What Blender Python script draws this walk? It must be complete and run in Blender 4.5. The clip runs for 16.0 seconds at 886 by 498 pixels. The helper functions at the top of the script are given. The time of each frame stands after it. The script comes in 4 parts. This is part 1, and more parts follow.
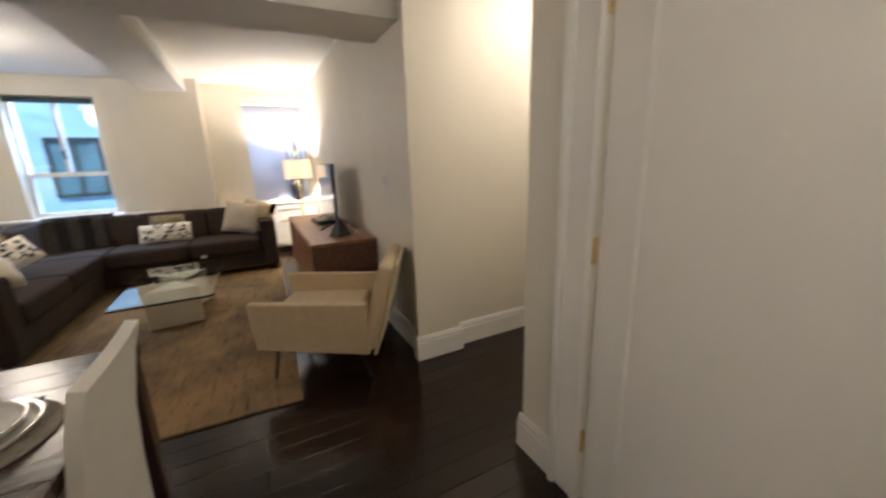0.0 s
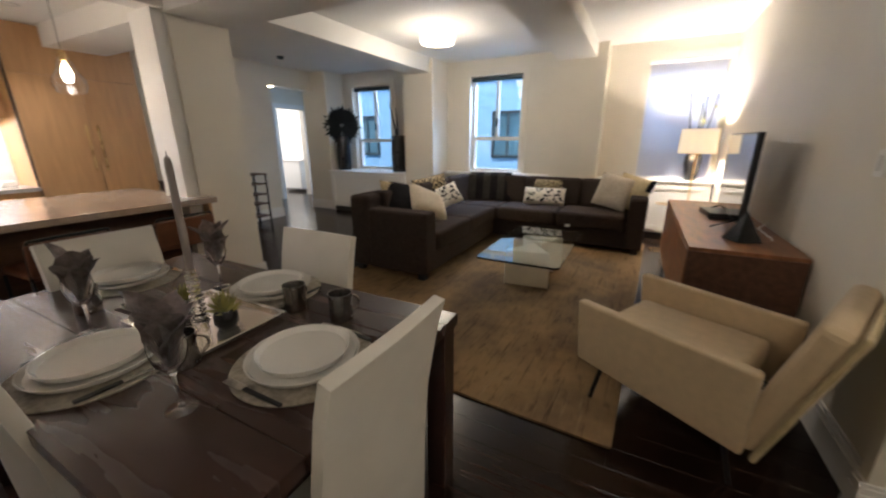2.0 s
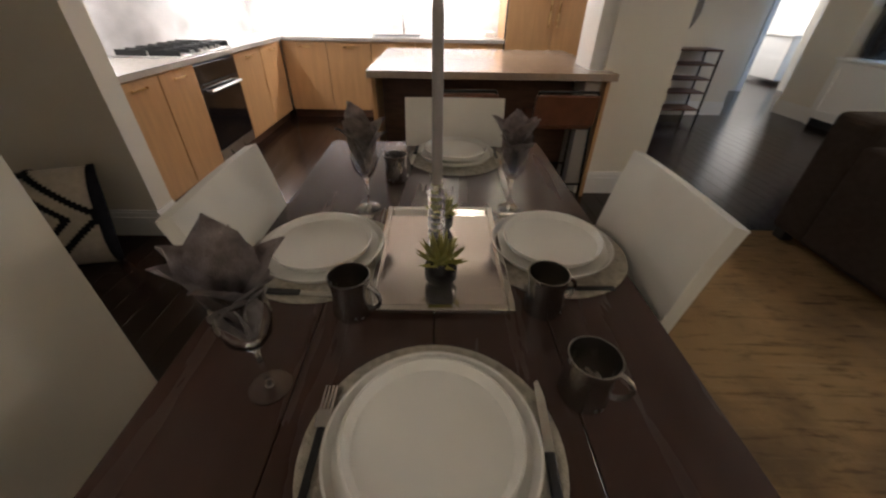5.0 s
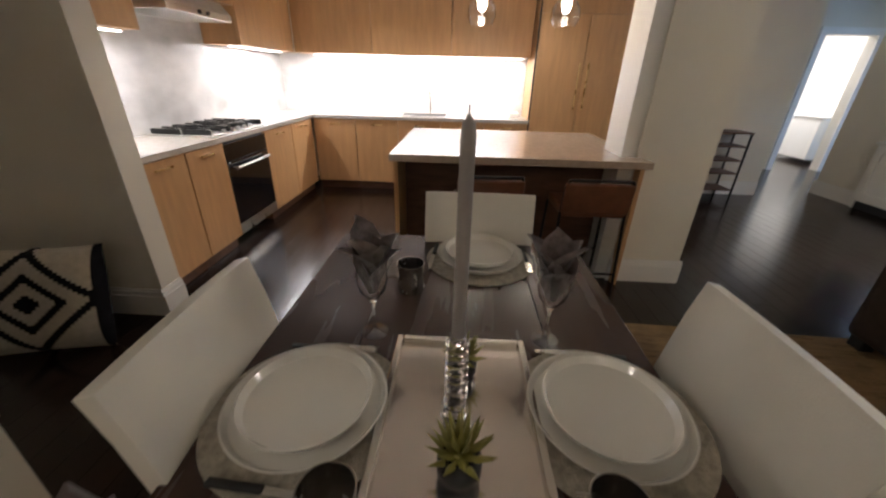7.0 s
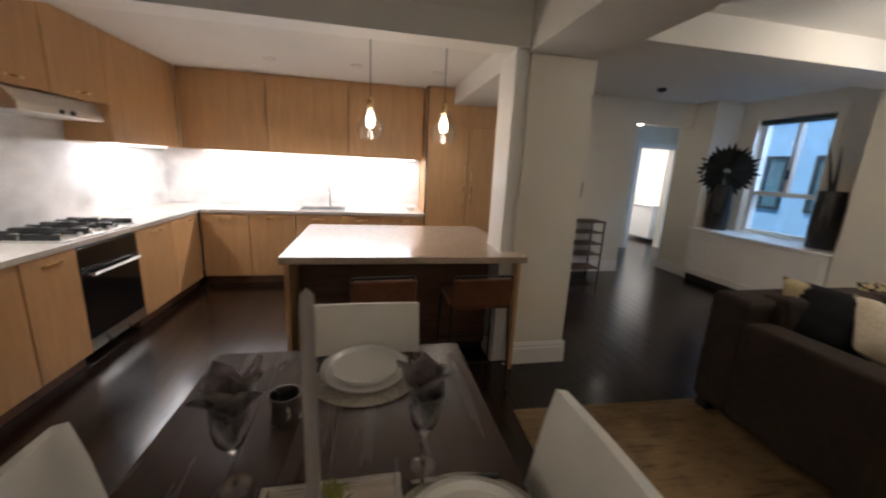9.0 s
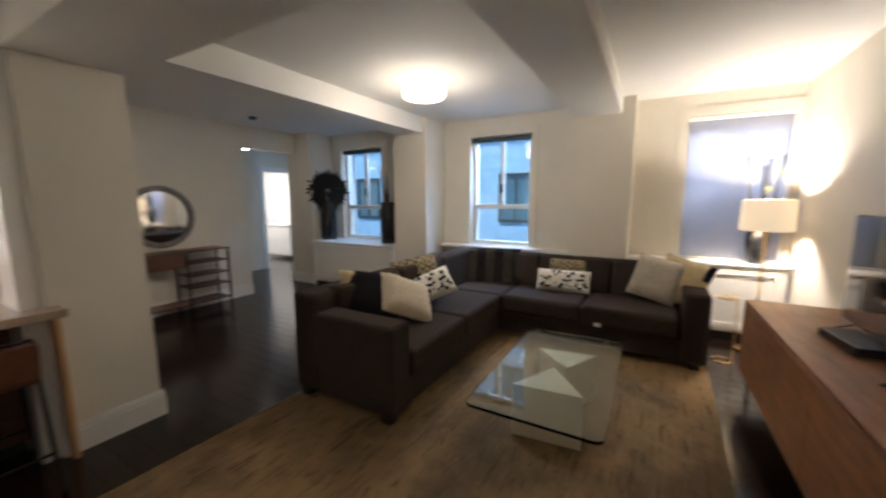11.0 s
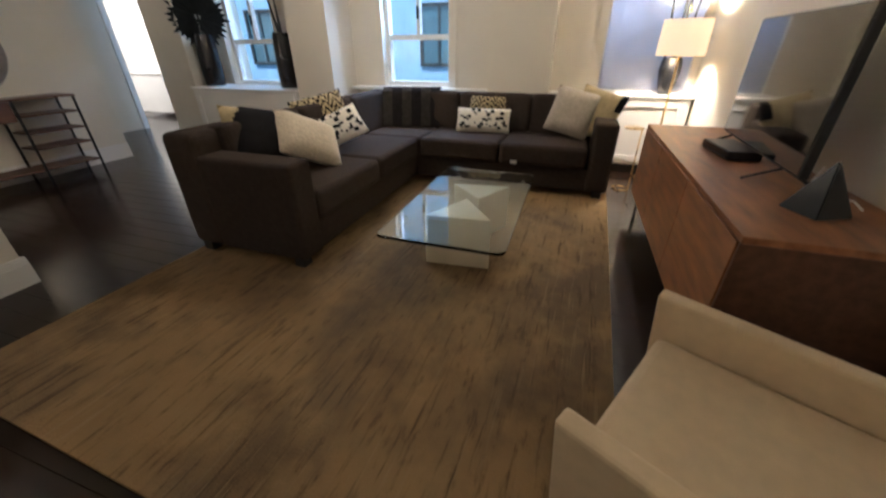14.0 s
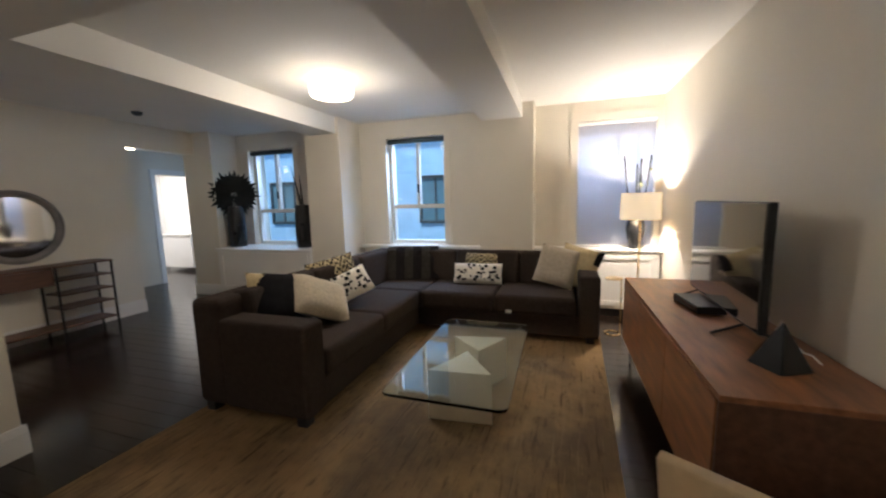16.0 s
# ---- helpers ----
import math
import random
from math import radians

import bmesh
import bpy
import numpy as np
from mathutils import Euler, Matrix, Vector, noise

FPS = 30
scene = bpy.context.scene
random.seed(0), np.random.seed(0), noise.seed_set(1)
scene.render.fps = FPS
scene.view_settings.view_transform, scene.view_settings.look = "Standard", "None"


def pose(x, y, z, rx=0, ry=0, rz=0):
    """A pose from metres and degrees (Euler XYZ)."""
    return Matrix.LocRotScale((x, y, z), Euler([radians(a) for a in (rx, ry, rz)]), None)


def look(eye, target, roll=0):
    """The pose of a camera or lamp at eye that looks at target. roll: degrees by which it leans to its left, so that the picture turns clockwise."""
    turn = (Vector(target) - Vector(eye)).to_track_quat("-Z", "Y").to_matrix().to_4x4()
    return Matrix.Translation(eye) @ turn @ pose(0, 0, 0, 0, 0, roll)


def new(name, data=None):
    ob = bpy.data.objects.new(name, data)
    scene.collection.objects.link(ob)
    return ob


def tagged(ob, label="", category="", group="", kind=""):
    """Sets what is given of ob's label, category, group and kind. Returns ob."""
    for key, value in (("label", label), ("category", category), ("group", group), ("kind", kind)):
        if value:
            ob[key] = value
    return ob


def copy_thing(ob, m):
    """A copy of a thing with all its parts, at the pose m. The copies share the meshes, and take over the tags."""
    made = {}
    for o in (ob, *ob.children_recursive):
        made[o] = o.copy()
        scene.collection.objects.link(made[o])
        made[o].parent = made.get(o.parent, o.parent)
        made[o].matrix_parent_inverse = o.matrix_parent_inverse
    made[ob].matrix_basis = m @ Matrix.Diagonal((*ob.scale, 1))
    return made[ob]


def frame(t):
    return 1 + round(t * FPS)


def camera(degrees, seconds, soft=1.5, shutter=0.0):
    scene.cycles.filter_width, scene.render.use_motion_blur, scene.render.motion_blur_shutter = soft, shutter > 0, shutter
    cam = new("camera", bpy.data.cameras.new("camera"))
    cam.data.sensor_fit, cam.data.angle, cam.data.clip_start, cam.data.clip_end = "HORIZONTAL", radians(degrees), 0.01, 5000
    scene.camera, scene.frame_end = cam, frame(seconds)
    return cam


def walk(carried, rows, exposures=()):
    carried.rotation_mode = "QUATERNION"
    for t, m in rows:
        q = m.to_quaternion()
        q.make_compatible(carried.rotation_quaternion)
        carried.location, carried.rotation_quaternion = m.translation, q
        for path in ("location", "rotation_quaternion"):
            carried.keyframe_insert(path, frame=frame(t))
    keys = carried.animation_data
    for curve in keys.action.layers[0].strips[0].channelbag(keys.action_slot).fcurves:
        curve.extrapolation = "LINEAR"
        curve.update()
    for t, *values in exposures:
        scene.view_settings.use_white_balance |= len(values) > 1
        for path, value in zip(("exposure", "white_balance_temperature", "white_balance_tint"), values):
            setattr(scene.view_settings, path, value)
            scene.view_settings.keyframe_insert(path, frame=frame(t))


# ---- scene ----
# seconds, x, y, z, heading to the left of +y, pitch, roll
PATH = [
    (0, 0.285, -1.993, 1.433, -26.91, -13.83, -1.95),
    (0.5, 0.285, -1.851, 1.408, -14.77, -15.77, 0.06),
    (1, 0.249, -1.689, 1.381, -3.34, -16.46, -0.24),
    (1.5, 0.300, -1.508, 1.392, 15.56, -16.27, -0.25),
    (2, 0.323, -1.364, 1.380, 27.61, -16.64, -0.16),
    (2.5, 0.266, -1.135, 1.364, 34.88, -16.85, 2.01),
    (3, 0.248, -0.935, 1.367, 46.80, -18.07, 1.77),
    (3.5, 0.244, -0.774, 1.383, 64.58, -17.69, 1.02),
    (4, 0.075, -0.748, 1.337, 74.95, -26.32, 2.95),
    (4.2, -0.001, -0.747, 1.314, 77.82, -30.84, 3.78),
    (6.3, -0.365, -0.651, 1.350, 98.03, -30.27, -2.26),
    (6.5, -0.397, -0.675, 1.358, 96.05, -28.75, -1.52),
    (7, -0.469, -0.721, 1.382, 92.24, -25.36, 1.47),
    (7.5, -0.539, -0.740, 1.408, 87.11, -22.87, 3.33),
    (8, -0.576, -0.750, 1.461, 84.76, -17.61, 3.24),
    (8.2, -0.569, -0.758, 1.475, 85.15, -15.26, 3.64),
    (10.3, -0.131, -0.249, 1.571, 51.05, -11.40, -1.03),
    (10.5, -0.086, -0.230, 1.556, 44.82, -10.75, -0.88),
    (11, -0.023, -0.192, 1.527, 29.41, -7.97, -0.18),
    (11.5, 0.011, -0.164, 1.497, 16.27, -8.82, 0.28),
    (12, 0.049, -0.129, 1.451, 9.84, -10.07, -0.66),
    (12.5, 0.069, -0.096, 1.379, 10.62, -17.43, -1.21),
    (13, 0.070, -0.072, 1.306, 13.10, -26.29, -1.39),
    (13.5, 0.068, -0.065, 1.261, 16.17, -31.98, -1.18),
    (14, 0.077, -0.058, 1.288, 18.61, -28.93, -0.23),
    (14.5, 0.088, -0.060, 1.357, 20.91, -20.11, 0.81),
    (15, 0.090, -0.077, 1.416, 22.74, -12.90, 1.07),
    (15.5, 0.099, -0.141, 1.468, 22.62, -7.18, -0.53),
    (16, 0.111, -0.223, 1.462, 17.96, -7.44, -1.40),
]
cam = camera(101.0, 16.0, soft=2.2, shutter=0.5)
walk(cam, [(t, pose(x, y, z, 90 + p, 0, h) @ pose(0, 0, 0, 0, 0, r)) for t, x, y, z, h, p, r in PATH],
     exposures=[(0, 0.45, 5950, 14), (0.6, 0.12, 5950, 14), (2, 0.2, 5950, 14), (4, 0.0, 5950, 14), (6.5, 0.3, 5950, 14), (8, -0.25, 5950, 14), (10.5, 0.0, 5950, 14), (12, -0.1, 5950, 14), (13.5, 0.05, 5950, 14), (14.5, 0.4, 5950, 14), (16, -0.05, 5950, 14)])

# ---------------------------------------------------------------- light
world = bpy.data.worlds.new("world")
scene.world = world
world.use_nodes = True
wn = world.node_tree
sky = wn.nodes.new("ShaderNodeTexSky")
sky.sky_type, sky.sun_disc = "NISHITA", False
sky.sun_elevation, sky.sun_rotation = radians(60), radians(195)
wn.links.new(sky.outputs[0], wn.nodes["Background"].inputs[0])
wn.nodes["Background"].inputs[1].default_value = 0.15


def lamp(name, kind, m, energy, color, size=0.1, size_y=None, spot=None):
    data = bpy.data.lights.new(name, kind)
    data.energy, data.color = energy, color
    if kind == "AREA":
        data.size = size
        if size_y:
            data.shape, data.size_y = "RECTANGLE", size_y
    elif kind == "SUN":
        data.angle = size
    else:
        data.shadow_soft_size = size
    if spot:
        data.spot_size, data.spot_blend = radians(spot), 0.6
    ob = new(name, data)
    ob.matrix_world = m
    return ob


WARM, SOFT, COOL = (1.0, 0.88, 0.71), (1.0, 0.94, 0.87), (0.45, 0.68, 1.0)
lamp("sun_light", "SUN", look((0, 0, 20), (3, 11, 0)), 3.6, (1, 0.98, 0.95), radians(10))
lamp("ceiling_bulb", "POINT", pose(-2.0, 2.95, 2.36), 30, WARM, 0.16)
lamp("floor_lamp_bulb", "POINT", pose(0.96, 4.36, 1.37), 160, WARM, 0.05)
lamp("under_cabinet_strip_west", "AREA", pose(-5.60, -1.30, 1.585), 34, SOFT, 0.05, 2.5)
lamp("under_cabinet_strip_south_a", "AREA", pose(-2.76, -2.92, 1.585), 8, SOFT, 0.6, 0.05)
lamp("under_cabinet_strip_south_b", "AREA", pose(-4.80, -2.92, 1.585), 13, SOFT, 1.1, 0.05)
lamp("pendant_bulb_a", "POINT", pose(-3.5, -0.61, 1.82), 7, WARM, 0.03)
lamp("pendant_bulb_b", "POINT", pose(-3.5, -0.03, 1.82), 7, WARM, 0.03)
for i, (x, y) in enumerate(((-4.7, -1.6), (-4.65, -0.75), (-4.6, 0.1), (-3.4, -1.8))):
    lamp("downlight_beam", "SPOT", pose(x, y, 2.46), 22, SOFT, 0.04, spot=110)
lamp("bathroom_light", "AREA", pose(-8.6, 5.2, 2.5), 70, (1, 0.95, 0.88), 0.8, 0.8)
lamp("passage_downlight", "POINT", pose(-5.62, 3.42, 2.2), 0.5, (0.9, 0.93, 1.0), 0.05)
# Fill lamp without a fixture, added to brighten the entry and dining table.
lamp("entry_fill", "POINT", pose(0.6, -2.5, 2.45), 13, WARM, 0.12)
# Unseen fill added for the corridor wall and the dining side.
lamp("corridor_fill", "POINT", pose(2.3, -0.3, 2.45), 17, WARM, 0.12)
lamp("window_daylight_a", "AREA", look((-1.91, 5.32, 2.72), (-1.91, 3.6, 0.6)), 150, COOL, 0.8, 0.35)
lamp("window_daylight_b", "AREA", look((-4.48, 5.32, 2.72), (-4.48, 3.6, 0.6)), 300, COOL, 0.8, 0.35)

lamp("window_daylight_c", "AREA", look((0.74, 5.32, 2.72), (0.74, 3.6, 0.6)), 70, (0.70, 0.82, 1.0), 0.8, 0.35)

# ---------------------------------------------------------------- materials


def material(name, color, rough=0.6, metal=0.0, scale=12.0, vary=0.15, bump=0.1, stretch=(1, 1, 1), fine=180.0, per_piece=0.0,
             transmission=0.0, emission=0.0, coat=0.0, sheen=0.0, detail=5.0, spec=0.5):
    m = bpy.data.materials.new(name)
    m.use_nodes = True
    nt = m.node_tree
    b = nt.nodes["Principled BSDF"]
    b.inputs["Roughness"].default_value, b.inputs["Metallic"].default_value = rough, metal
    b.inputs["Transmission Weight"].default_value, b.inputs["Coat Weight"].default_value = transmission, coat
    b.inputs["Sheen Weight"].default_value = sheen
    b.inputs["Specular IOR Level"].default_value = spec
    b.inputs["Base Color"].default_value = (*color, 1)
    if emission:
        b.inputs["Emission Color"].default_value, b.inputs["Emission Strength"].default_value = (*color, 1), emission
    if transmission:
        return m
    tc = nt.nodes.new("ShaderNodeTexCoord")
    mp = nt.nodes.new("ShaderNodeMapping")
    mp.inputs["Scale"].default_value = stretch
    nt.links.new(tc.outputs["Object"], mp.inputs[0])
    n1 = nt.nodes.new("ShaderNodeTexNoise")
    n1.inputs["Scale"].default_value, n1.inputs["Detail"].default_value = scale, detail
    n2 = nt.nodes.new("ShaderNodeTexNoise")
    n2.inputs["Scale"].default_value, n2.inputs["Detail"].default_value = fine, 2.0
    for n_ in (n1, n2):
        nt.links.new(mp.outputs[0], n_.inputs["Vector"])
    r = nt.nodes.new("ShaderNodeValToRGB")
    r.color_ramp.elements[0].position, r.color_ramp.elements[1].position = 0.3, 0.7
    r.color_ramp.elements[0].color = (*[c * (1 - vary) for c in color], 1)
    r.color_ramp.elements[1].color = (*[min(1, c * (1 + vary)) for c in color], 1)
    nt.links.new(n1.outputs[0], r.inputs[0])
    out = r.outputs[0]
    if per_piece:
        oi_ = nt.nodes.new("ShaderNodeObjectInfo")
        mr = nt.nodes.new("ShaderNodeMapRange")
        mr.inputs["To Min"].default_value, mr.inputs["To Max"].default_value = 1 - per_piece, 1 + per_piece
        nt.links.new(oi_.outputs["Random"], mr.inputs["Value"])
        hsv = nt.nodes.new("ShaderNodeHueSaturation")
        nt.links.new(mr.outputs[0], hsv.inputs["Value"])
        nt.links.new(out, hsv.inputs["Color"])
        out = hsv.outputs[0]
    nt.links.new(out, b.inputs["Base Color"])
    rr = nt.nodes.new("ShaderNodeMapRange")
    rr.inputs["To Min"].default_value, rr.inputs["To Max"].default_value = max(0, rough - 0.08), min(1, rough + 0.08)
    nt.links.new(n1.outputs[0], rr.inputs["Value"])
    nt.links.new(rr.outputs[0], b.inputs["Roughness"])
    if bump:
        mx = nt.nodes.new("ShaderNodeMath")
        mx.operation = "ADD"
        nt.links.new(n1.outputs[0], mx.inputs[0])
        nt.links.new(n2.outputs[0], mx.inputs[1])
        bp = nt.nodes.new("ShaderNodeBump")
        bp.inputs["Strength"].default_value, bp.inputs["Distance"].default_value = bump, 0.01
        nt.links.new(mx.outputs[0], bp.inputs["Height"])
        nt.links.new(bp.outputs[0], b.inputs["Normal"])
    return m


WALL = material("wall_paint", (0.75, 0.70, 0.60), 0.55, scale=2.5, vary=0.025, bump=0.03)
CEIL = material("ceiling_paint", (0.78, 0.76, 0.71), 0.8, scale=2, vary=0.02, bump=0.03)
TRIM = material("trim_paint", (0.82, 0.80, 0.76), 0.32, scale=3, vary=0.02, bump=0.015)
FLOORM = material("dark_oak", (0.016, 0.008, 0.005), 0.20, scale=3, vary=0.4, bump=0.012, stretch=(0.8, 14, 1), fine=40, per_piece=0.3, spec=0.4)
RUGM = material("rug_pile", (0.29, 0.190, 0.092), 0.95, scale=2.4, vary=0.12, bump=0.5, fine=120, spec=0.1, detail=9)
nt = RUGM.node_tree
tc = nt.nodes["Texture Coordinate"]
base_link = nt.nodes["Principled BSDF"].inputs["Base Color"].links[0].from_socket


def rug_layer(under, stretch, scale, lo, hi, color, amount):
    """Worn marks in the pile: noise past a threshold, mixed over the colour below."""
    mp = nt.nodes.new("ShaderNodeMapping")
    mp.inputs["Scale"].default_value = stretch
    nt.links.new(tc.outputs["Object"], mp.inputs[0])
    n = nt.nodes.new("ShaderNodeTexNoise")
    n.inputs["Scale"].default_value, n.inputs["Detail"].default_value, n.inputs["Roughness"].default_value = scale, 6, 0.65
    nt.links.new(mp.outputs[0], n.inputs["Vector"])
    mr = nt.nodes.new("ShaderNodeMapRange")
    mr.inputs["From Min"].default_value, mr.inputs["From Max"].default_value, mr.inputs["To Max"].default_value = lo, hi, amount
    nt.links.new(n.outputs[0], mr.inputs["Value"])
    mix = nt.nodes.new("ShaderNodeMix")
    mix.data_type = "RGBA"
    nt.links.new(mr.outputs[0], mix.inputs["Factor"])
    nt.links.new(under, mix.inputs["A"])
    mix.inputs["B"].default_value = (*color, 1)
    return mix.outputs["Result"]


c1 = rug_layer(base_link, (1, 1, 1), 1.1, 0.45, 0.62, (0.140, 0.098, 0.058), 0.9)
c2 = rug_layer(c1, (26, 1.5, 1), 1.3, 0.56, 0.68, (0.050, 0.032, 0.019), 0.7)
c3 = rug_layer(c2, (16, 4.0, 1), 1.4, 0.55, 0.66, (0.070, 0.047, 0.029), 0.55)
c3 = rug_layer(c3, (34, 1.3, 1), 1.5, 0.56, 0.68, (0.33, 0.235, 0.130), 0.55)
c3 = rug_layer(c3, (0.8, 0.5, 1), 0.9, 0.52, 0.66, (0.085, 0.068, 0.055), 0.6)
nt.links.new(c3, nt.nodes["Principled BSDF"].inputs["Base Color"])
SOFAM = material("sofa_weave", (0.046, 0.034, 0.027), 0.92, scale=30, vary=0.15, bump=0.25, fine=400, spec=0.15)
WHITELEATHER = material("white_leather", (0.78, 0.75, 0.68), 0.42, scale=6, vary=0.04, bump=0.08, fine=250)
TABLEWOOD = material("table_wood", (0.050, 0.026, 0.020), 0.26, scale=2.5, vary=0.14, bump=0.004, stretch=(0.6, 5, 1), spec=0.45)
MAPLE = material("maple_veneer", (0.50, 0.285, 0.125), 0.38, scale=4, vary=0.10, bump=0.03, stretch=(6, 6, 0.7), per_piece=0.05)
WALNUT = material("walnut", (0.27, 0.115, 0.048), 0.40, scale=4, vary=0.4, bump=0.05, stretch=(5, 0.9, 5))
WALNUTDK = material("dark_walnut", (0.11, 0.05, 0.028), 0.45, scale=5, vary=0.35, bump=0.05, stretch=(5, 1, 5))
QUARTZ = material("quartz_counter", (0.50, 0.46, 0.41), 0.16, scale=25, vary=0.08, bump=0.01)
ISLANDTOP = material("island_quartz", (0.42, 0.33, 0.26), 0.15, scale=30, vary=0.08, bump=0.01)
MARBLE = material("marble_splash", (0.62, 0.61, 0.60), 0.2, scale=2.2, vary=0.32, bump=0.01, stretch=(1, 1, 1.6), detail=12)
STEEL = material("brushed_steel", (0.62, 0.61, 0.58), 0.3, 1.0, scale=8, vary=0.06, bump=0.02, stretch=(1, 30, 1))
CHROME = material("polished_silver", (0.8, 0.78, 0.74), 0.09, 1.0, scale=9, vary=0.05, bump=0.01)
TRAYM = material("satin_silver", (0.88, 0.82, 0.78), 0.14, 0.95, scale=6, vary=0.05, bump=0.01)
PEWTER = material("pewter", (0.42, 0.40, 0.38), 0.25, 1.0, scale=20, vary=0.12, bump=0.06)
BRASS = material("brass", (0.72, 0.52, 0.25), 0.28, 1.0, scale=12, vary=0.06, bump=0.02)
BLACKMETAL = material("black_metal", (0.02, 0.02, 0.02), 0.45, 0.5, scale=20, vary=0.2, bump=0.03)
BLACKGLASS = material("black_glass", (0.008, 0.008, 0.009), 0.06, scale=3, vary=0.1, bump=0)
SCREENGLASS = material("screen_glass", (0.010, 0.010, 0.011), 0.04, scale=3, vary=0.05, bump=0, spec=1.0, coat=0.6)
BLACKCERAMIC = material("black_ceramic", (0.012, 0.012, 0.013), 0.22, scale=9, vary=0.2, bump=0.05)
BLACKPLASTIC = material("black_plastic", (0.015, 0.015, 0.016), 0.4, scale=20, vary=0.1, bump=0.03)
CREAM = material("cream_upholstery", (0.60, 0.465, 0.29), 0.85, scale=20, vary=0.06, bump=0.15, fine=350, sheen=0.2)
CREAMSTONE = material("cream_lacquer", (0.62, 0.54, 0.40), 0.35, scale=5, vary=0.08, bump=0.02)
PORCELAIN = material("porcelain", (0.80, 0.78, 0.73), 0.12, scale=5, vary=0.02, bump=0.005, coat=0.4)
PLACEMAT = material("woven_mat", (0.42, 0.38, 0.31), 0.85, scale=60, vary=0.25, bump=0.6, fine=260)
NAPKIN = material("grey_linen", (0.25, 0.205, 0.195), 0.6, scale=40, vary=0.45, bump=0.25, fine=350, sheen=0.3)
CANDLEWAX = material("grey_wax", (0.26, 0.23, 0.22), 0.5, scale=10, vary=0.06, bump=0.05)
LEAFY = material("succulent_green", (0.30, 0.28, 0.07), 0.5, scale=14, vary=0.4, bump=0.08)
DRIED = material("dark_dried_leaf", (0.018, 0.020, 0.018), 0.7, scale=20, vary=0.3, bump=0.2)
LEATHER = material("brown_leather", (0.15, 0.055, 0.025), 0.4, scale=14, vary=0.2, bump=0.15)
BONE = material("white_lampshade", (0.80, 0.76, 0.66), 0.8, scale=20, vary=0.04, bump=0.06)
FROST = material("lit_glass_shade", (1.0, 0.82, 0.55), 0.5, emission=7.0, vary=0.02, bump=0)
SHADEGLOW = material("lit_drum_shade", (1.0, 0.80, 0.52), 0.8, emission=0.6, vary=0.03, bump=0.05, fine=300)
BULB = material("lit_bulb", (1.0, 0.80, 0.52), 0.4, emission=30.0, vary=0.02, bump=0)
STRIP = material("lit_strip", (1.0, 0.93, 0.8), 0.4, emission=10.0, vary=0.02, bump=0)
GLASS = material("clear_glass", (1, 1, 1), 0.0, transmission=1.0)
TABLEGLASS = material("green_glass", (0.86, 0.95, 0.91), 0.0, transmission=1.0)
MIRROR = material("mirror_silver", (0.88, 0.88, 0.88), 0.02, 1.0, vary=0.01, bump=0)
GREYFRAME = material("weathered_grey_wood", (0.22, 0.20, 0.19), 0.6, scale=6, vary=0.25, bump=0.15)
# Blue daylight cast put into the pale wall colour; also covers the courtyard.
FACADE = material("daylight_blue_render", (0.34, 0.62, 0.86), 0.85, scale=3, vary=0.08, bump=0.1)
DARKFRAME = material("dark_window_frame", (0.03, 0.05, 0.06), 0.5, vary=0.1, bump=0.02)
PANE = material("far_pane", (0.10, 0.22, 0.28), 0.08, vary=0.2, bump=0, scale=1.5)
BLIND = material("roller_blind", (0.62, 0.62, 0.66), 0.9, scale=30, vary=0.03, bump=0.08, fine=500)
bn = BLIND.node_tree
glow_through = bn.nodes.new("ShaderNodeBsdfTranslucent")
glow_through.inputs["Color"].default_value = (0.62, 0.64, 0.70, 1)
cloth_mix = bn.nodes.new("ShaderNodeMixShader")
cloth_mix.inputs[0].default_value = 0.6
bn.links.new(bn.nodes["Principled BSDF"].outputs[0], cloth_mix.inputs[1])
bn.links.new(glow_through.outputs[0], cloth_mix.inputs[2])
bn.links.new(cloth_mix.outputs[0], bn.nodes["Material Output"].inputs[0])
PLUSHCREAM = material("cream_knit", (0.58, 0.50, 0.37), 0.9, scale=50, vary=0.12, bump=0.6, fine=90, sheen=0.3)
PLUSHGREY = material("oatmeal_linen", (0.46, 0.40, 0.31), 0.9, scale=30, vary=0.1, bump=0.3, fine=300, sheen=0.3)
PLUSHBLACK = material("black_velvet", (0.012, 0.012, 0.014), 0.9, scale=20, vary=0.2, bump=0.15, spec=0.1)
GOLDCLOTH = material("gold_cloth", (0.50, 0.40, 0.22), 0.75, scale=25, vary=0.12, bump=0.2, sheen=0.2)
THROW1 = material("charcoal_throw", (0.035, 0.032, 0.032), 0.95, scale=30, vary=0.2, bump=0.4, fine=220, spec=0.1)
THROW2 = material("taupe_throw", (0.085, 0.075, 0.065), 0.95, scale=30, vary=0.2, bump=0.4, fine=220, spec=0.1)

# ---------------------------------------------------------------- mesh helpers


def bm_box(bm, x0, x1, y0, y1, z0, z1, bevel=0.0, seg=2):
    r = bmesh.ops.create_cube(bm, size=1)
    vs = r["verts"]
    bmesh.ops.scale(bm, vec=(x1 - x0, y1 - y0, z1 - z0), verts=vs)
    bmesh.ops.translate(bm, vec=((x0 + x1) / 2, (y0 + y1) / 2, (z0 + z1) / 2), verts=vs)
    if bevel:
        es = list({e for v in vs for e in v.link_edges})
        bmesh.ops.bevel(bm, geom=es, offset=bevel, segments=seg, profile=0.5, affect="EDGES")
    return bm


def box(x0, x1, y0, y1, z0, z1, bevel=0.0, seg=2):
    return bm_box(bmesh.new(), x0, x1, y0, y1, z0, z1, bevel, seg)


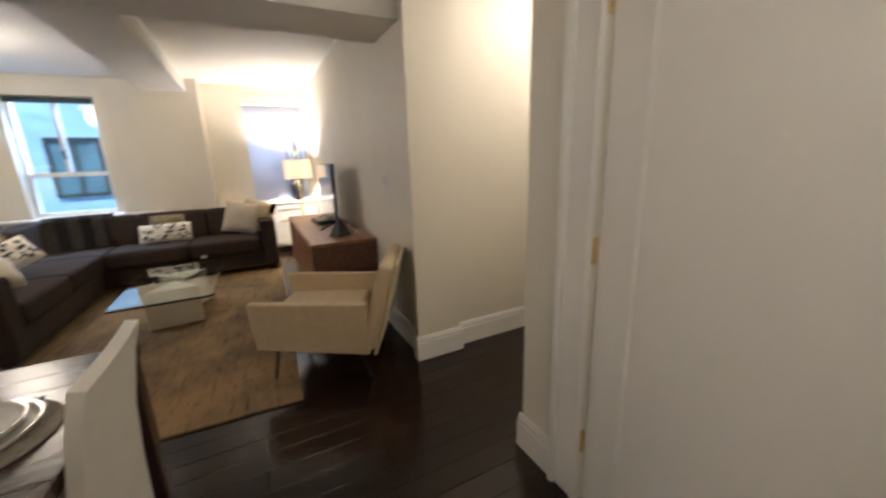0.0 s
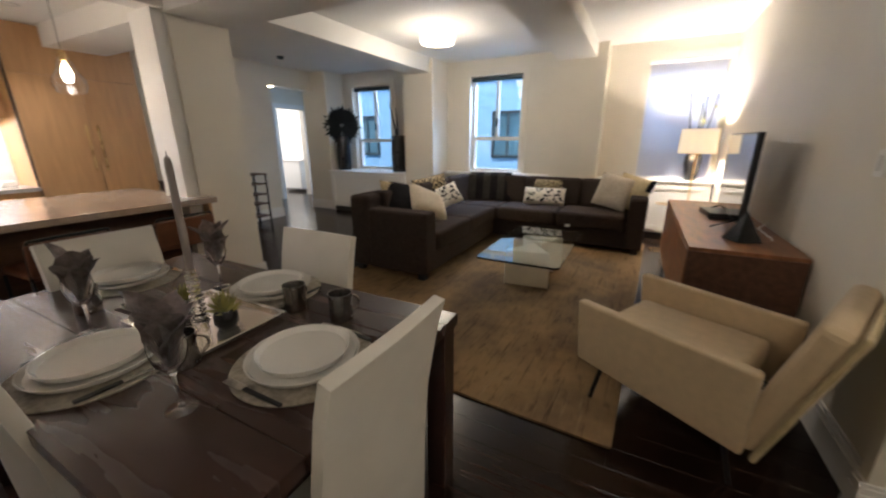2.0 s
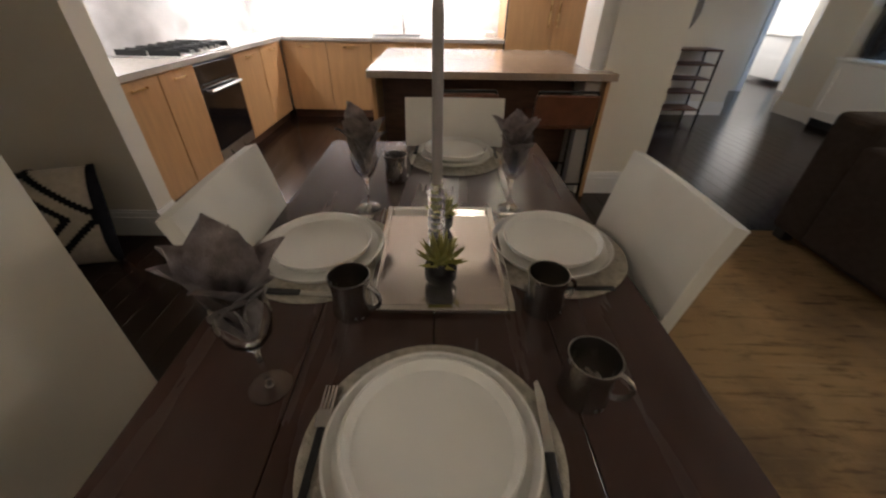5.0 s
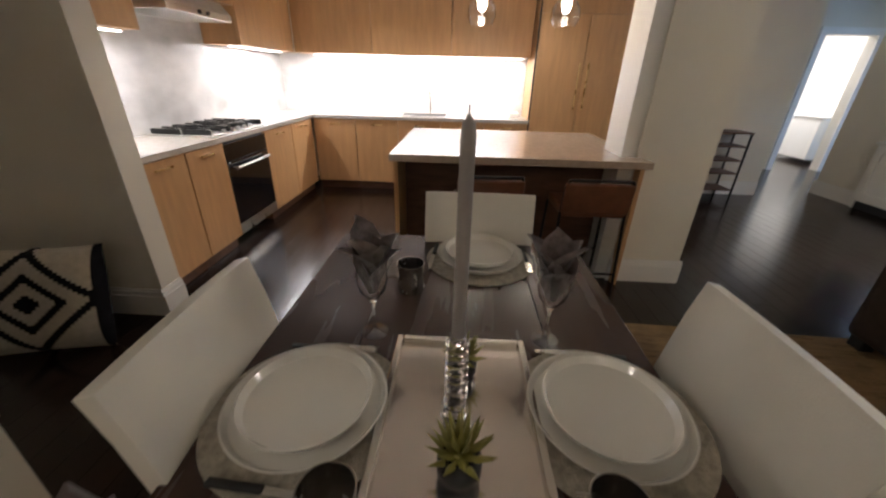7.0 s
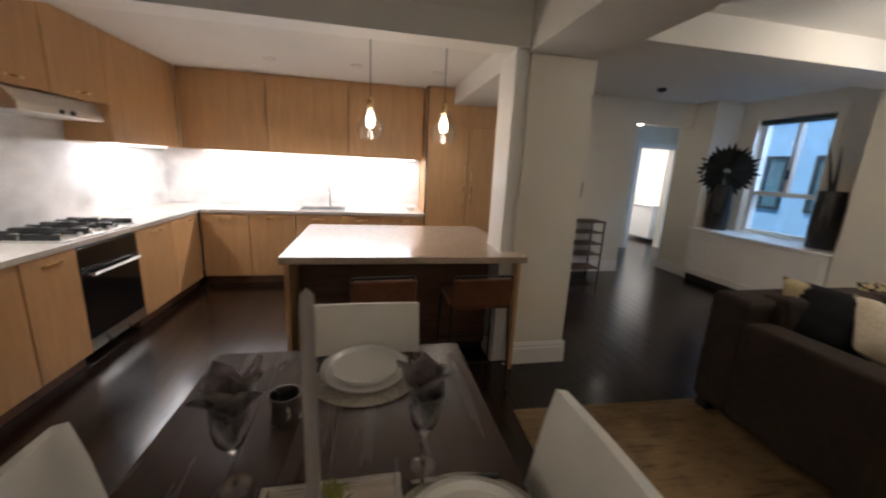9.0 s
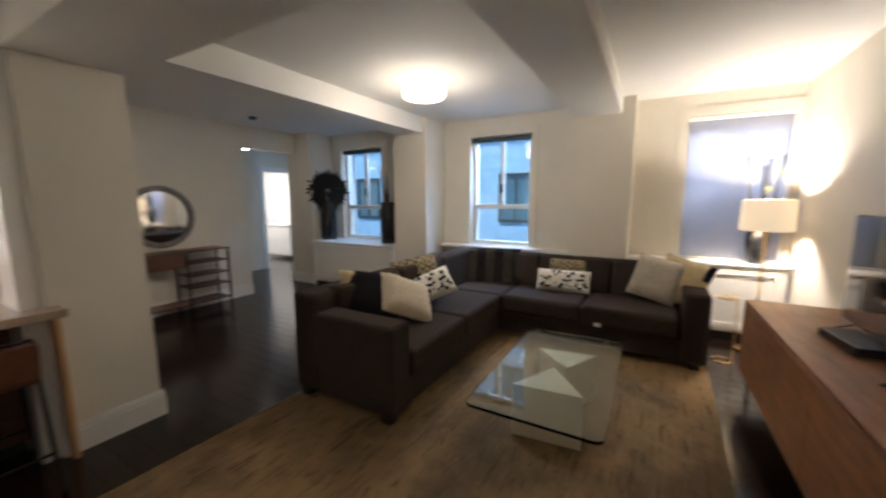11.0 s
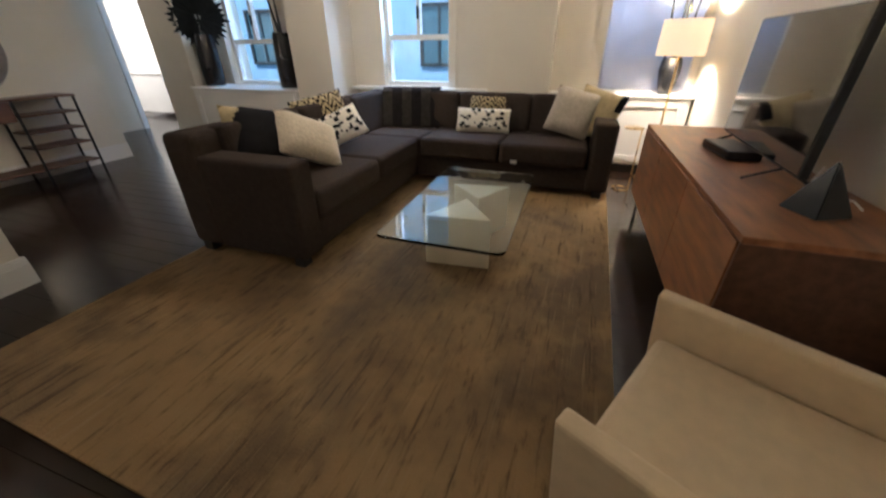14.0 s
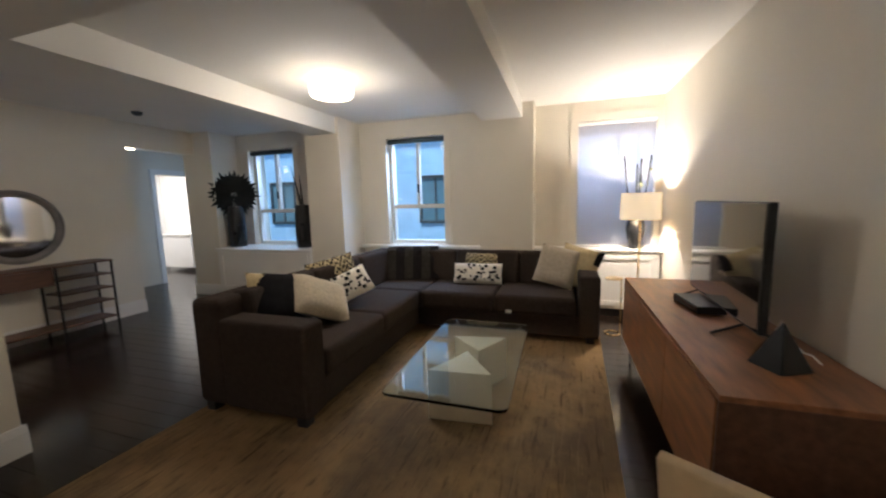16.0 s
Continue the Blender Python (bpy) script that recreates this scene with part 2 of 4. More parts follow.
def boxes(*dims, bevel=0.0):
    bm = bmesh.new()
    for d in dims:
        bm_box(bm, *d, bevel=bevel)
    return bm


def lathe(profile, n=32, at=(0, 0, 0)):
    bm = bmesh.new()
    rings = []
    for r, z in profile:
        if r < 1e-5:
            rings.append([bm.verts.new((at[0], at[1], at[2] + z))])
        else:
            rings.append([bm.verts.new((at[0] + r * math.cos(2 * math.pi * k / n), at[1] + r * math.sin(2 * math.pi * k / n), at[2] + z)) for k in range(n)])
    for a, b in zip(rings, rings[1:]):
        for k in range(n):
            f = [a[k % len(a)], a[(k + 1) % len(a)], b[(k + 1) % len(b)], b[k % len(b)]]
            f = list(dict.fromkeys(f))
            if len(f) > 2:
                bm.faces.new(f)
    bmesh.ops.recalc_face_normals(bm, faces=bm.faces)
    for f in bm.faces:
        f.smooth = True
    return bm


def tube(points, r, n=8, bm=None, taper=1.0):
    bm = bm or bmesh.new()
    pts = [Vector(p) for p in points]
    rings = []
    for i, p in enumerate(pts):
        d = (pts[min(i + 1, len(pts) - 1)] - pts[max(i - 1, 0)]).normalized()
        u = d.orthogonal().normalized() if abs(d.z) > 0.99 else d.cross(Vector((0, 0, 1))).normalized()
        w = d.cross(u)
        rr = r * (1 + (taper - 1) * i / max(1, len(pts) - 1))
        rings.append([bm.verts.new(p + rr * (math.cos(2 * math.pi * k / n) * u + math.sin(2 * math.pi * k / n) * w)) for k in range(n)])
    made = []
    for a, b in zip(rings, rings[1:]):
        for k in range(n):
            made.append(bm.faces.new((a[k], a[(k + 1) % n], b[(k + 1) % n], b[k])))
    made += [bm.faces.new(rings[0][::-1]), bm.faces.new(rings[-1])]
    for f in made:
        f.smooth = True
    bmesh.ops.recalc_face_normals(bm, faces=made)
    return bm


def prism(poly, z0, z1, bevel=0.0):
    bm = bmesh.new()
    lo = [bm.verts.new((x, y, z0)) for x, y in poly]
    hi = [bm.verts.new((x, y, z1)) for x, y in poly]
    bm.faces.new(lo[::-1]), bm.faces.new(hi)
    k = len(poly)
    for i in range(k):
        bm.faces.new((lo[i], lo[(i + 1) % k], hi[(i + 1) % k], hi[i]))
    bmesh.ops.recalc_face_normals(bm, faces=bm.faces)
    if bevel:
        bmesh.ops.bevel(bm, geom=list(bm.edges), offset=bevel, segments=2, profile=0.5, affect="EDGES")
    return bm


def rounded(w, d, r, n=6):
    pts = []
    for cx, cy, a in ((w / 2 - r, d / 2 - r, 0), (-w / 2 + r, d / 2 - r, 90), (-w / 2 + r, -d / 2 + r, 180), (w / 2 - r, -d / 2 + r, 270)):
        pts += [(cx + r * math.cos(radians(a + 90 * k / n)), cy + r * math.sin(radians(a + 90 * k / n))) for k in range(n + 1)]
    return pts


def cushion(w, h, t, seed=0, n=14, pinch=0.06, keep=None):
    """A stuffed pillow in the local x-z plane, standing on z = 0; keep(u, v) picks the faces that stay."""
    bm = bmesh.new()
    grid = {}
    for s in (-1, 1):
        for i in range(n + 1):
            for j in range(n + 1):
                u, v = 2 * i / n - 1, 2 * j / n - 1
                edge = i in (0, n) or j in (0, n)
                if edge and s == 1:
                    grid[s, i, j] = grid[-1, i, j]
                    continue
                b = ((1 - u ** 4) * (1 - v ** 4)) ** 0.6
                q = 1 - pinch * (1 - abs(u * v)) * (abs(u) + abs(v)) / 2
                nz = noise.noise((u * 1.7 + seed, v * 1.7, s * 3.1)) * 0.12
                grid[s, i, j] = bm.verts.new((u * q * w / 2, s * t / 2 * b * (1 + nz), (v * q + 1) * h / 2))
    for s in (-1, 1):
        for i in range(n):
            for j in range(n):
                if keep is None or keep(2 * (i + 0.5) / n - 1, 2 * (j + 0.5) / n - 1):
                    f = bm.faces.new((grid[s, i, j], grid[s, i + 1, j], grid[s, i + 1, j + 1], grid[s, i, j + 1]))
                    f.smooth = True
    bmesh.ops.recalc_face_normals(bm, faces=bm.faces)
    return bm


def moved(bm, m):
    bmesh.ops.transform(bm, matrix=m, verts=bm.verts)
    return bm


def mesh_of(name, bm, mat):
    me = bpy.data.meshes.new(name)
    round_ = any(f.smooth for f in bm.faces)
    bm.to_mesh(me)
    bm.free()
    me.materials.append(mat)
    if round_:
        me.set_sharp_from_angle(angle=radians(38))
    return me


def part(name, bm, mat, parent, label=""):
    ob = new(name, mesh_of(name, bm, mat))
    ob.parent = parent
    if label:
        tagged(ob, label)
    return ob


def thing(name, m, label, category, group=""):
    ob = new(name)
    ob.empty_display_size = 0.1
    ob.matrix_world = m
    return tagged(ob, label, category, group)


def solo(name, bm, mat, m, label, category, group=""):
    ob = new(name, mesh_of(name, bm, mat))
    ob.matrix_world = m
    return tagged(ob, label, category, group)


def structure(name, bm, mat, label, category="wall"):
    return tagged(new(name, mesh_of(name, bm, mat)), label, category, kind="structure")


# ---------------------------------------------------------------- structure
H = 2.64
floor = structure("floor", box(-9.6, 4.2, -3.7, 6.6, -0.2, -0.016), BLACKPLASTIC, "dark stained oak plank floor", "floor")
structure("ceiling", boxes((-2.95, 4.2, -3.7, 5.1, H, H + 0.15), (-9.6, -2.95, 0.45, 6.6, H, H + 0.15), (-5.92, -2.95, -3.7, 0.45, 2.5, H + 0.15)),
          CEIL, "smooth warm white painted ceiling", "ceiling")


def wall(name, *dims, mat=None, label="warm off-white painted plaster wall"):
    return structure(name, boxes(*dims), mat or WALL, label)


wall("wall_tv", (1.25, 1.42, 0.32, 4.8, -0.02, H))
wall("wall_return", (1.21, 1.55, 0.26, 0.32, -0.02, H), (1.42, 4.0, 0.32, 0.46, -0.02, H), label="off-white wall end with a shallow pilaster")
wall("wall_entry", (1.33, 1.47, -1.115, -0.755, -0.02, H), (1.33, 1.47, -3.6, -2.025, -0.02, H), (1.33, 1.47, -2.025, -1.115, 2.1, H))
wall("wall_corridor", (1.47, 4.0, -0.905, -0.755, -0.02, H), (4.0, 4.15, -0.905, 0.46, -0.02, H))
wall("wall_entry_block", (-0.92, -0.40, -3.6, -1.59, -0.02, H))
wall("wall_south", (-5.7, 1.47, -3.7, -3.6, -0.02, H))
wall("wall_stub", (-2.42, -2.27, -3.6, -2.48, -0.02, H), label="off-white partition end beside the kitchen counter")
wall("wall_kitchen_south", (-5.77, -2.42, -3.3, -3.15, -0.02, H))
wall("wall_kitchen_west", (-5.92, -5.77, -3.6, 1.22, -0.02, H))
wall("wall_mirror", (-5.92, -5.55, 1.22, 3.33, -0.02, H))
wall("wall_passage", (-7.3, -5.70, 3.2, 3.33, -0.02, H), (-5.70, -5.55, 3.33, 4.3, 2.3, H))
wall("wall_alcove", (-5.78, -5.18, 4.3, 5.1, -0.02, H), (-7.3, -5.78, 5.9, 6.05, -0.02, H), label="off-white wall between the passage and the window alcove")
wall("wall_passage_end", (-7.45, -7.3, 3.2, 4.85, -0.02, H), (-7.45, -7.3, 5.65, 6.05, -0.02, H), (-7.45, -7.3, 4.85, 5.65, 2.1, H))
wall("wall_bathroom", (-9.6, -9.5, 3.2, 6.6, -0.02, H), (-9.5, -7.45, 6.5, 6.6, -0.02, H), (-9.5, -7.45, 3.2, 3.3, -0.02, H), mat=TRIM, label="bright white bathroom walls")
# window wall with three openings
y0, y1 = 4.8, 5.05
WIN = [(-4.93, -4.02, 0.80, 2.38), (-2.36, -1.46, 0.84, 2.39), (0.30, 1.18, 0.86, 2.40)]
dims, xs = [], -5.18
for a, b, lo, hi in WIN:
    dims += [(xs, a, y0, y1, -0.02, H), (a, b, y0, y1, -0.02, lo), (a, b, y0, y1, hi, H)]
    xs = b
dims.append((xs, 1.42, y0, y1, -0.02, H))
wall("wall_window", *dims)
wall("pier_east", (-0.90, -0.22, 4.5, 4.8, -0.02, H), label="off-white wall pier between two windows")
wall("pilaster_west", (-3.36, -2.80, 4.25, 4.8, -0.02, H), label="off-white structural pilaster beside the window alcove")
wall("column", (-3.45, -2.97, 0.45, 0.94, -0.02, 2.30), label="square off-white structural column with a tall baseboard")
wall("beam_cross", (-5.55, 1.25, 0.43, 0.95, 2.30, H), mat=CEIL, label="deep painted ceiling beam resting on the column")
wall("beam_hall", (-3.26, -2.85, 0.95, 4.25, 2.42, H), mat=CEIL, label="painted ceiling beam from column to pilaster")
wall("beam_east", (-0.86, -0.36, 0.95, 4.5, 2.46, H), mat=CEIL, label="painted ceiling beam ending at the window pier")
wall("header_kitchen", (-3.15, -2.95, -3.15, 0.43, 2.32, 2.5), mat=TRIM, label="white painted header over the kitchen opening")
wall("jamb_kitchen", (-3.3, -2.985, 0.35, 0.45, 0, 2.32), mat=TRIM, label="white painted jamb beside the column")


def baseboard(x0, x1, y0, y1, nx, ny):
    """A stepped baseboard on a wall face from (x0, y0) to (x1, y1) whose outward normal is (nx, ny)."""
    bm = bmesh.new()
    for z0, z1, d in ((0.0, 0.135, 0.020), (0.135, 0.165, 0.015), (0.165, 0.18, 0.009)):
        bm_box(bm, min(x0, x1) + min(0, nx * d), max(x0, x1) + max(0, nx * d), min(y0, y1) + min(0, ny * d), max(y0, y1) + max(0, ny * d), z0 - 0.015 * (z0 == 0), z1)
    return structure("baseboard", bm, TRIM, "white stepped wooden baseboard", "baseboard")


for b in ((1.25, 1.25, 0.32, 4.8, -1, 0), (1.19, 1.57, 0.26, 0.26, 0, -1), (1.21, 1.21, 0.26, 0.32, -1, 0), (1.57, 4.0, 0.32, 0.32, 0, -1), (-2.97, -2.97, 0.43, 0.96, 1, 0), (-3.45, -2.97, 0.94, 0.94, 0, 1),
          (-2.27, -2.27, -3.6, -2.48, 1, 0), (-2.42, -2.25, -2.48, -2.48, 0, 1), (-0.92, -0.40, -1.59, -1.59, 0, 1), (-0.92, -0.92, -3.6, -1.57, -1, 0), (-0.40, -0.40, -3.6, -1.57, 1, 0),
          (-2.27, -0.92, -3.6, -3.6, 0, 1), (-5.55, -5.55, 1.22, 3.33, 1, 0), (-5.78, -5.18, 4.3, 4.3, 0, -1), (-5.78, -5.78, 4.28, 5.9, -1, 0), (-2.80, -2.80, 4.25, 4.8, 1, 0),
          (-3.36, -2.80, 4.25, 4.25, 0, -1), (-7.3, -5.7, 3.33, 3.33, 0, 1), (-2.80, -0.90, 4.8, 4.8, 0, -1), (-0.90, -0.22, 4.5, 4.5, 0, -1), (1.33, 1.33, -0.965, -0.735, -1, 0), (1.33, 4.0, -0.755, -0.755, 0, 1)):
    baseboard(*b)


# ---------------------------------------------------------------- windows, doors
def sash_window(k, a, b, lo, hi, y):
    w = tagged(new("window_%d" % k), "white sash window with two upper panes over one wide lower pane", "window", kind="structure")
    w.matrix_world = pose((a + b) / 2, y, lo)
    W, Hh = b - a, hi - lo
    f = 0.05
    mid = Hh * 0.36
    part("window_frame", boxes((-W / 2, -W / 2 + f, -0.05, 0.05, 0, Hh), (W / 2 - f, W / 2, -0.05, 0.05, 0, Hh), (-W / 2 + f, W / 2 - f, -0.05, 0.05, Hh - f, Hh),
                               (-W / 2 + f, W / 2 - f, -0.05, 0.05, 0, f), (-W / 2 + f, W / 2 - f, -0.04, 0.04, mid - 0.03, mid + 0.03), (-0.022, 0.022, -0.04, 0.04, mid + 0.03, Hh - f)), TRIM, w)
    for x0, x1, z0, z1 in ((-W / 2 + f, -0.022, mid + 0.03, Hh - f), (0.022, W / 2 - f, mid + 0.03, Hh - f), (-W / 2 + f, W / 2 - f, f, mid - 0.03)):
        p = part("pane", box(x0, x1, -0.004, 0.004, z0, z1), GLASS, w)
        p.visible_shadow = False
    part("window_latch", box(-0.012, 0.012, -0.065, -0.04, mid + 0.2, mid + 0.33, 0.004), BLACKMETAL, w)
    part("window_sill", box(-W / 2 - 0.06, W / 2 + 0.06, -0.20, 0.03, -0.035, -0.002, 0.006), TRIM, w)
    part("casing", boxes((-W / 2 - 0.09, -W / 2, -0.165, -0.148, 0, Hh + 0.09), (W / 2, W / 2 + 0.09, -0.165, -0.148, 0, Hh + 0.09), (-W / 2, W / 2, -0.165, -0.148, Hh, Hh + 0.09)), WALL, w)
    part("blind_roll", moved(lathe([(0, -W / 2 + 0.01), (0.035, -W / 2 + 0.01), (0.035, W / 2 - 0.01), (0, W / 2 - 0.01)], 16), Matrix.Translation((0, -0.09, Hh - 0.045)) @ pose(0, 0, 0, 0, 90, 0)), DARKFRAME, w)
    return w


for k, (a, b, lo, hi) in enumerate(WIN, 1):
    sash_window(k, a, b, lo, hi, 4.95)
bm = box(0.31, 1.17, 4.815, 4.818, 0.875, 2.36)
bm_box(bm, 0.31, 1.17, 4.81, 4.823, 0.863, 0.883, 0.004)
bl = thing("roller_blind", pose(0.74, 4.81, 0.88), "pale grey roller blind pulled down over a window", "blind")
part("fabric", moved(bm, Matrix.Translation((-0.74, -4.81, -0.88))), BLIND, bl)
part("roller", moved(lathe([(0, -0.44), (0.03, -0.44), (0.03, 0.44), (0, 0.44)], 16), Matrix.Translation((0, 0.02, 1.5)) @ pose(0, 0, 0, 0, 90, 0)), TRIM, bl)


def radiator_cover(x0, x1, yf, yb, h):
    r = thing("radiator_cover", pose((x0 + x1) / 2, yb, 0), "white painted panelled radiator cover under a window", "radiator cover")
    W, D = x1 - x0, yb - yf
    part("side_panel", box(-W / 2, -W / 2 + 0.03, -D + 0.019, 0, 0, h - 0.031), TRIM, r)
    part("side_panel", box(W / 2 - 0.03, W / 2, -D + 0.019, 0, 0, h - 0.031), TRIM, r)
    part("front_panel", box(-W / 2, W / 2, -D, -D + 0.018, 0.10, h - 0.031), TRIM, r)
    part("top", box(-W / 2 - 0.02, W / 2 + 0.02, -D - 0.025, 0, h - 0.03, h, 0.006), TRIM, r)
    part("frame", boxes((-W / 2 + 0.04, W / 2 - 0.04, -D - 0.012, -D, h - 0.12, h - 0.06), (-W / 2 + 0.04, W / 2 - 0.04, -D - 0.012, -D, 0.14, 0.2),
                        (-W / 2 + 0.04, -W / 2 + 0.1, -D - 0.012, -D, 0.2, h - 0.12), (W / 2 - 0.1, W / 2 - 0.04, -D - 0.012, -D, 0.2, h - 0.12)), TRIM, r)
    # Black sheet for the shade inside the opening under the front panel.
    part("slot_shade_sheet", box(-W / 2 + 0.05, W / 2 - 0.05, -D + 0.02, -D + 0.03, 0.0, 0.10), BLACKPLASTIC, r)
    return r


radiator_cover(-5.15, -3.38, 4.22, 4.795, 0.80)
radiator_cover(-0.19, 1.22, 4.56, 4.795, 0.84)
# ledge along the window behind the sofa
structure("ledge", box(-2.78, -0.92, 4.63, 4.795, 0.80, 0.835, 0.006), TRIM, "white painted ledge under the window", "trim")

# entry door in the right-hand wall
d = tagged(new("door_1"), "closed flat white painted door with moulded casing and brass hinges", "door", kind="structure")
d.matrix_world = pose(1.33, -1.57, 0)
part("door_leaf", box(0.012, 0.055, -0.445, 0.445, 0.005, 2.09, 0.003), TRIM, d)
part("leaf_moulding", boxes((0.002, 0.012, 0.295, 0.315, 0.12, 1.98), (0.002, 0.012, -0.315, -0.295, 0.12, 1.98), (0.002, 0.012, -0.295, 0.295, 1.96, 1.98), (0.002, 0.012, -0.295, 0.295, 0.12, 0.14)), TRIM, d)
for z in (0.25, 1.05, 1.85):
    part("hinge", boxes((-0.006, 0.012, 0.446, 0.454, z, z + 0.1)), BRASS, d)
for s in (-1, 1):
    bm = bmesh.new()
    for a, b, dep in ((0.455, 0.475, 0.030), (0.475, 0.570, 0.018), (0.570, 0.600, 0.036)):
        bm_box(bm, -dep, 0.0, *sorted((s * a, s * b)), 0, 2.12, 0.004)
    part("casing", bm, TRIM, d)
part("head_casing", box(-0.03, 0.0, -0.60, 0.60, 2.121, 2.22, 0.004), TRIM, d)

# casing round the far doorway
structure("door_casing", boxes((-7.3, -7.27, 4.76, 4.85, 0, 2.1), (-7.3, -7.27, 5.65, 5.74, 0, 2.1), (-7.3, -7.27, 4.76, 5.74, 2.1, 2.2)), TRIM, "white painted doorway casing", "trim")

# ---------------------------------------------------------------- outside
fac = thing("apartment_building", pose(0, 9.2, -6), "pale rendered neighbouring building tinted daylight blue, with dark framed windows", "building")
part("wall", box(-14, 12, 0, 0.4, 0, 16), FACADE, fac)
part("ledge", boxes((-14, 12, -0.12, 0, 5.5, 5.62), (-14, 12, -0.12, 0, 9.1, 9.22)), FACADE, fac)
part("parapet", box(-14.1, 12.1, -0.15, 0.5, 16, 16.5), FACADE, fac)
wx0 = part("window", boxes((-0.47, -0.40, -0.06, 0.0, 0, 1.28), (0.40, 0.47, -0.06, 0.0, 0, 1.28), (-0.40, 0.40, -0.06, 0.0, 1.21, 1.28), (-0.40, 0.40, -0.06, 0, 0, 0.07), (-0.025, 0.025, -0.05, 0, 0.07, 1.21)), DARKFRAME, fac)
px0 = part("pane", box(-0.40, 0.40, -0.015, -0.002, 0.07, 1.21), PANE, wx0)
wx0.location = (-3.1, 0, 6.88)
for x in (-8.1, -6.6, -3.1, 0.4, 2.6):
    for z in (6.88, 9.9):
        if (x, z) != (-3.1, 6.88):
            c = wx0.copy(); scene.collection.objects.link(c); c.location = (x, 0, z)
            q = px0.copy(); scene.collection.objects.link(q); q.parent = c
structure("ground", box(-60, 60, 5.4, 80, -6.3, -6.0), FACADE, "pale paved courtyard tinted daylight blue, far below the windows", "ground")

# ---------------------------------------------------------------- living room
rug = solo("area_rug", moved(prism(rounded(2.78, 3.95, 0.02), 0.0, 0.014, 0.003), Matrix.Identity(4)), RUGM, pose(-0.93, 2.22, 0.0, 0, 0, -2.2),
           "distressed beige and brown streaked area rug", "rug")


def sofa():
    s = thing("sectional_sofa", pose(0, 0, 0.012), "dark charcoal L-shaped sectional sofa with loose seat cushions", "sofa")
    X0, X1, XE, Y0, YF, Y1 = -2.34, -1.40, 0.49, 1.58, 3.50, 4.44
    part("base", boxes((X0 + 0.02, X1 - 0.02, Y0 + 0.02, Y1 - 0.02, 0.06, 0.27), (X1 - 0.02, XE - 0.02, YF + 0.03, Y1 - 0.02, 0.06, 0.27), bevel=0.015), SOFAM, s)
    part("backrest", box(X0, X0 + 0.26, Y0, Y1, 0.06, 0.82, 0.045, 3), SOFAM, s)
    part("backrest", box(X0 + 0.26, XE, Y1 - 0.26, Y1, 0.06, 0.82, 0.045, 3), SOFAM, s)
    part("arm", box(X0 + 0.24, X1, Y0, Y0 + 0.21, 0.06, 0.69, 0.03, 3), SOFAM, s)
    part("arm", box(XE - 0.20, XE, YF, Y1 - 0.24, 0.06, 0.69, 0.03, 3), SOFAM, s)
    L = (YF - Y0 - 0.21) / 2
    for i in range(2):
        part("seat_cushion", box(X0 + 0.24, X1 + 0.02, Y0 + 0.215 + i * L, Y0 + 0.205 + (i + 1) * L, 0.27, 0.47, 0.045, 3), SOFAM, s)
    part("seat_cushion", box(X0 + 0.24, X1 + 0.02, YF + 0.005, Y1 - 0.25, 0.27, 0.47, 0.045, 3), SOFAM, s)
    L = (XE - 0.21 - X1 - 0.03) / 2
    for i in range(2):
        part("seat_cushion", box(X1 + 0.03 + i * L, X1 + 0.02 + (i + 1) * L, YF - 0.02, Y1 - 0.25, 0.27, 0.47, 0.045, 3), SOFAM, s)
    L = (Y1 - 0.26 - Y0 - 0.2) / 3
    for i in range(3):
        part("back_cushion", moved(box(-0.10, 0.10, -L / 2 + 0.005, L / 2 - 0.005, 0, 0.415, 0.05, 3), pose(X0 + 0.27, Y0 + 0.2 + (i + 0.5) * L, 0.43, 0, -9, 0)), SOFAM, s)
    L = (XE - 0.05 - X0 - 0.42) / 3
    for i in range(3):
        part("back_cushion", moved(box(-L / 2 + 0.005, L / 2 - 0.005, -0.10, 0.10, 0, 0.415, 0.05, 3), pose(X0 + 0.42 + (i + 0.5) * L, Y1 - 0.27, 0.43, -9, 0, 0)), SOFAM, s)
    for x, y in ((X1 - 0.08, Y0 + 0.06), (X0 + 0.08, Y0 + 0.06), (X0 + 0.08, Y1 - 0.08), (XE - 0.08, YF + 0.08), (XE - 0.08, Y1 - 0.08)):
        part("foot", box(x - 0.04, x + 0.04, y - 0.04, y + 0.04, 0.0, 0.07, 0.006), BLACKPLASTIC, s)
    part("care_tag", box(-0.42, -0.36, YF - 0.035, YF - 0.03, 0.285, 0.32), TRIM, s, "small white fabric tag")


sofa()


def pillow(m, w, h, t, mat, label, seed, pattern=None):
    p = thing("throw_pillow", m, label, "pillow", "pillows on the sofa")
    part("cover", cushion(w, h, t, seed), mat, p)
    if pattern:
        pm, keep, plabel = pattern
        bm = cushion(w * 1.012, h * 1.012, t * 1.05, seed, 28, keep=keep)
        part("pattern", bm, pm, p, plabel)
    return p


random.seed(4)
SPOTS = [(random.uniform(-0.85, 0.85), random.uniform(-0.8, 0.8), random.uniform(0.04, 0.08)) for _ in range(40)]
def spots(u, v):
    return any(abs(u - a) < r and abs(v - b) < r * 1.7 for a, b, r in SPOTS)
def zigzag(u, v):
    return ((v * 3.2 + abs(((u * 2.5) % 1) - 0.5) * 2.2) % 1) < 0.42


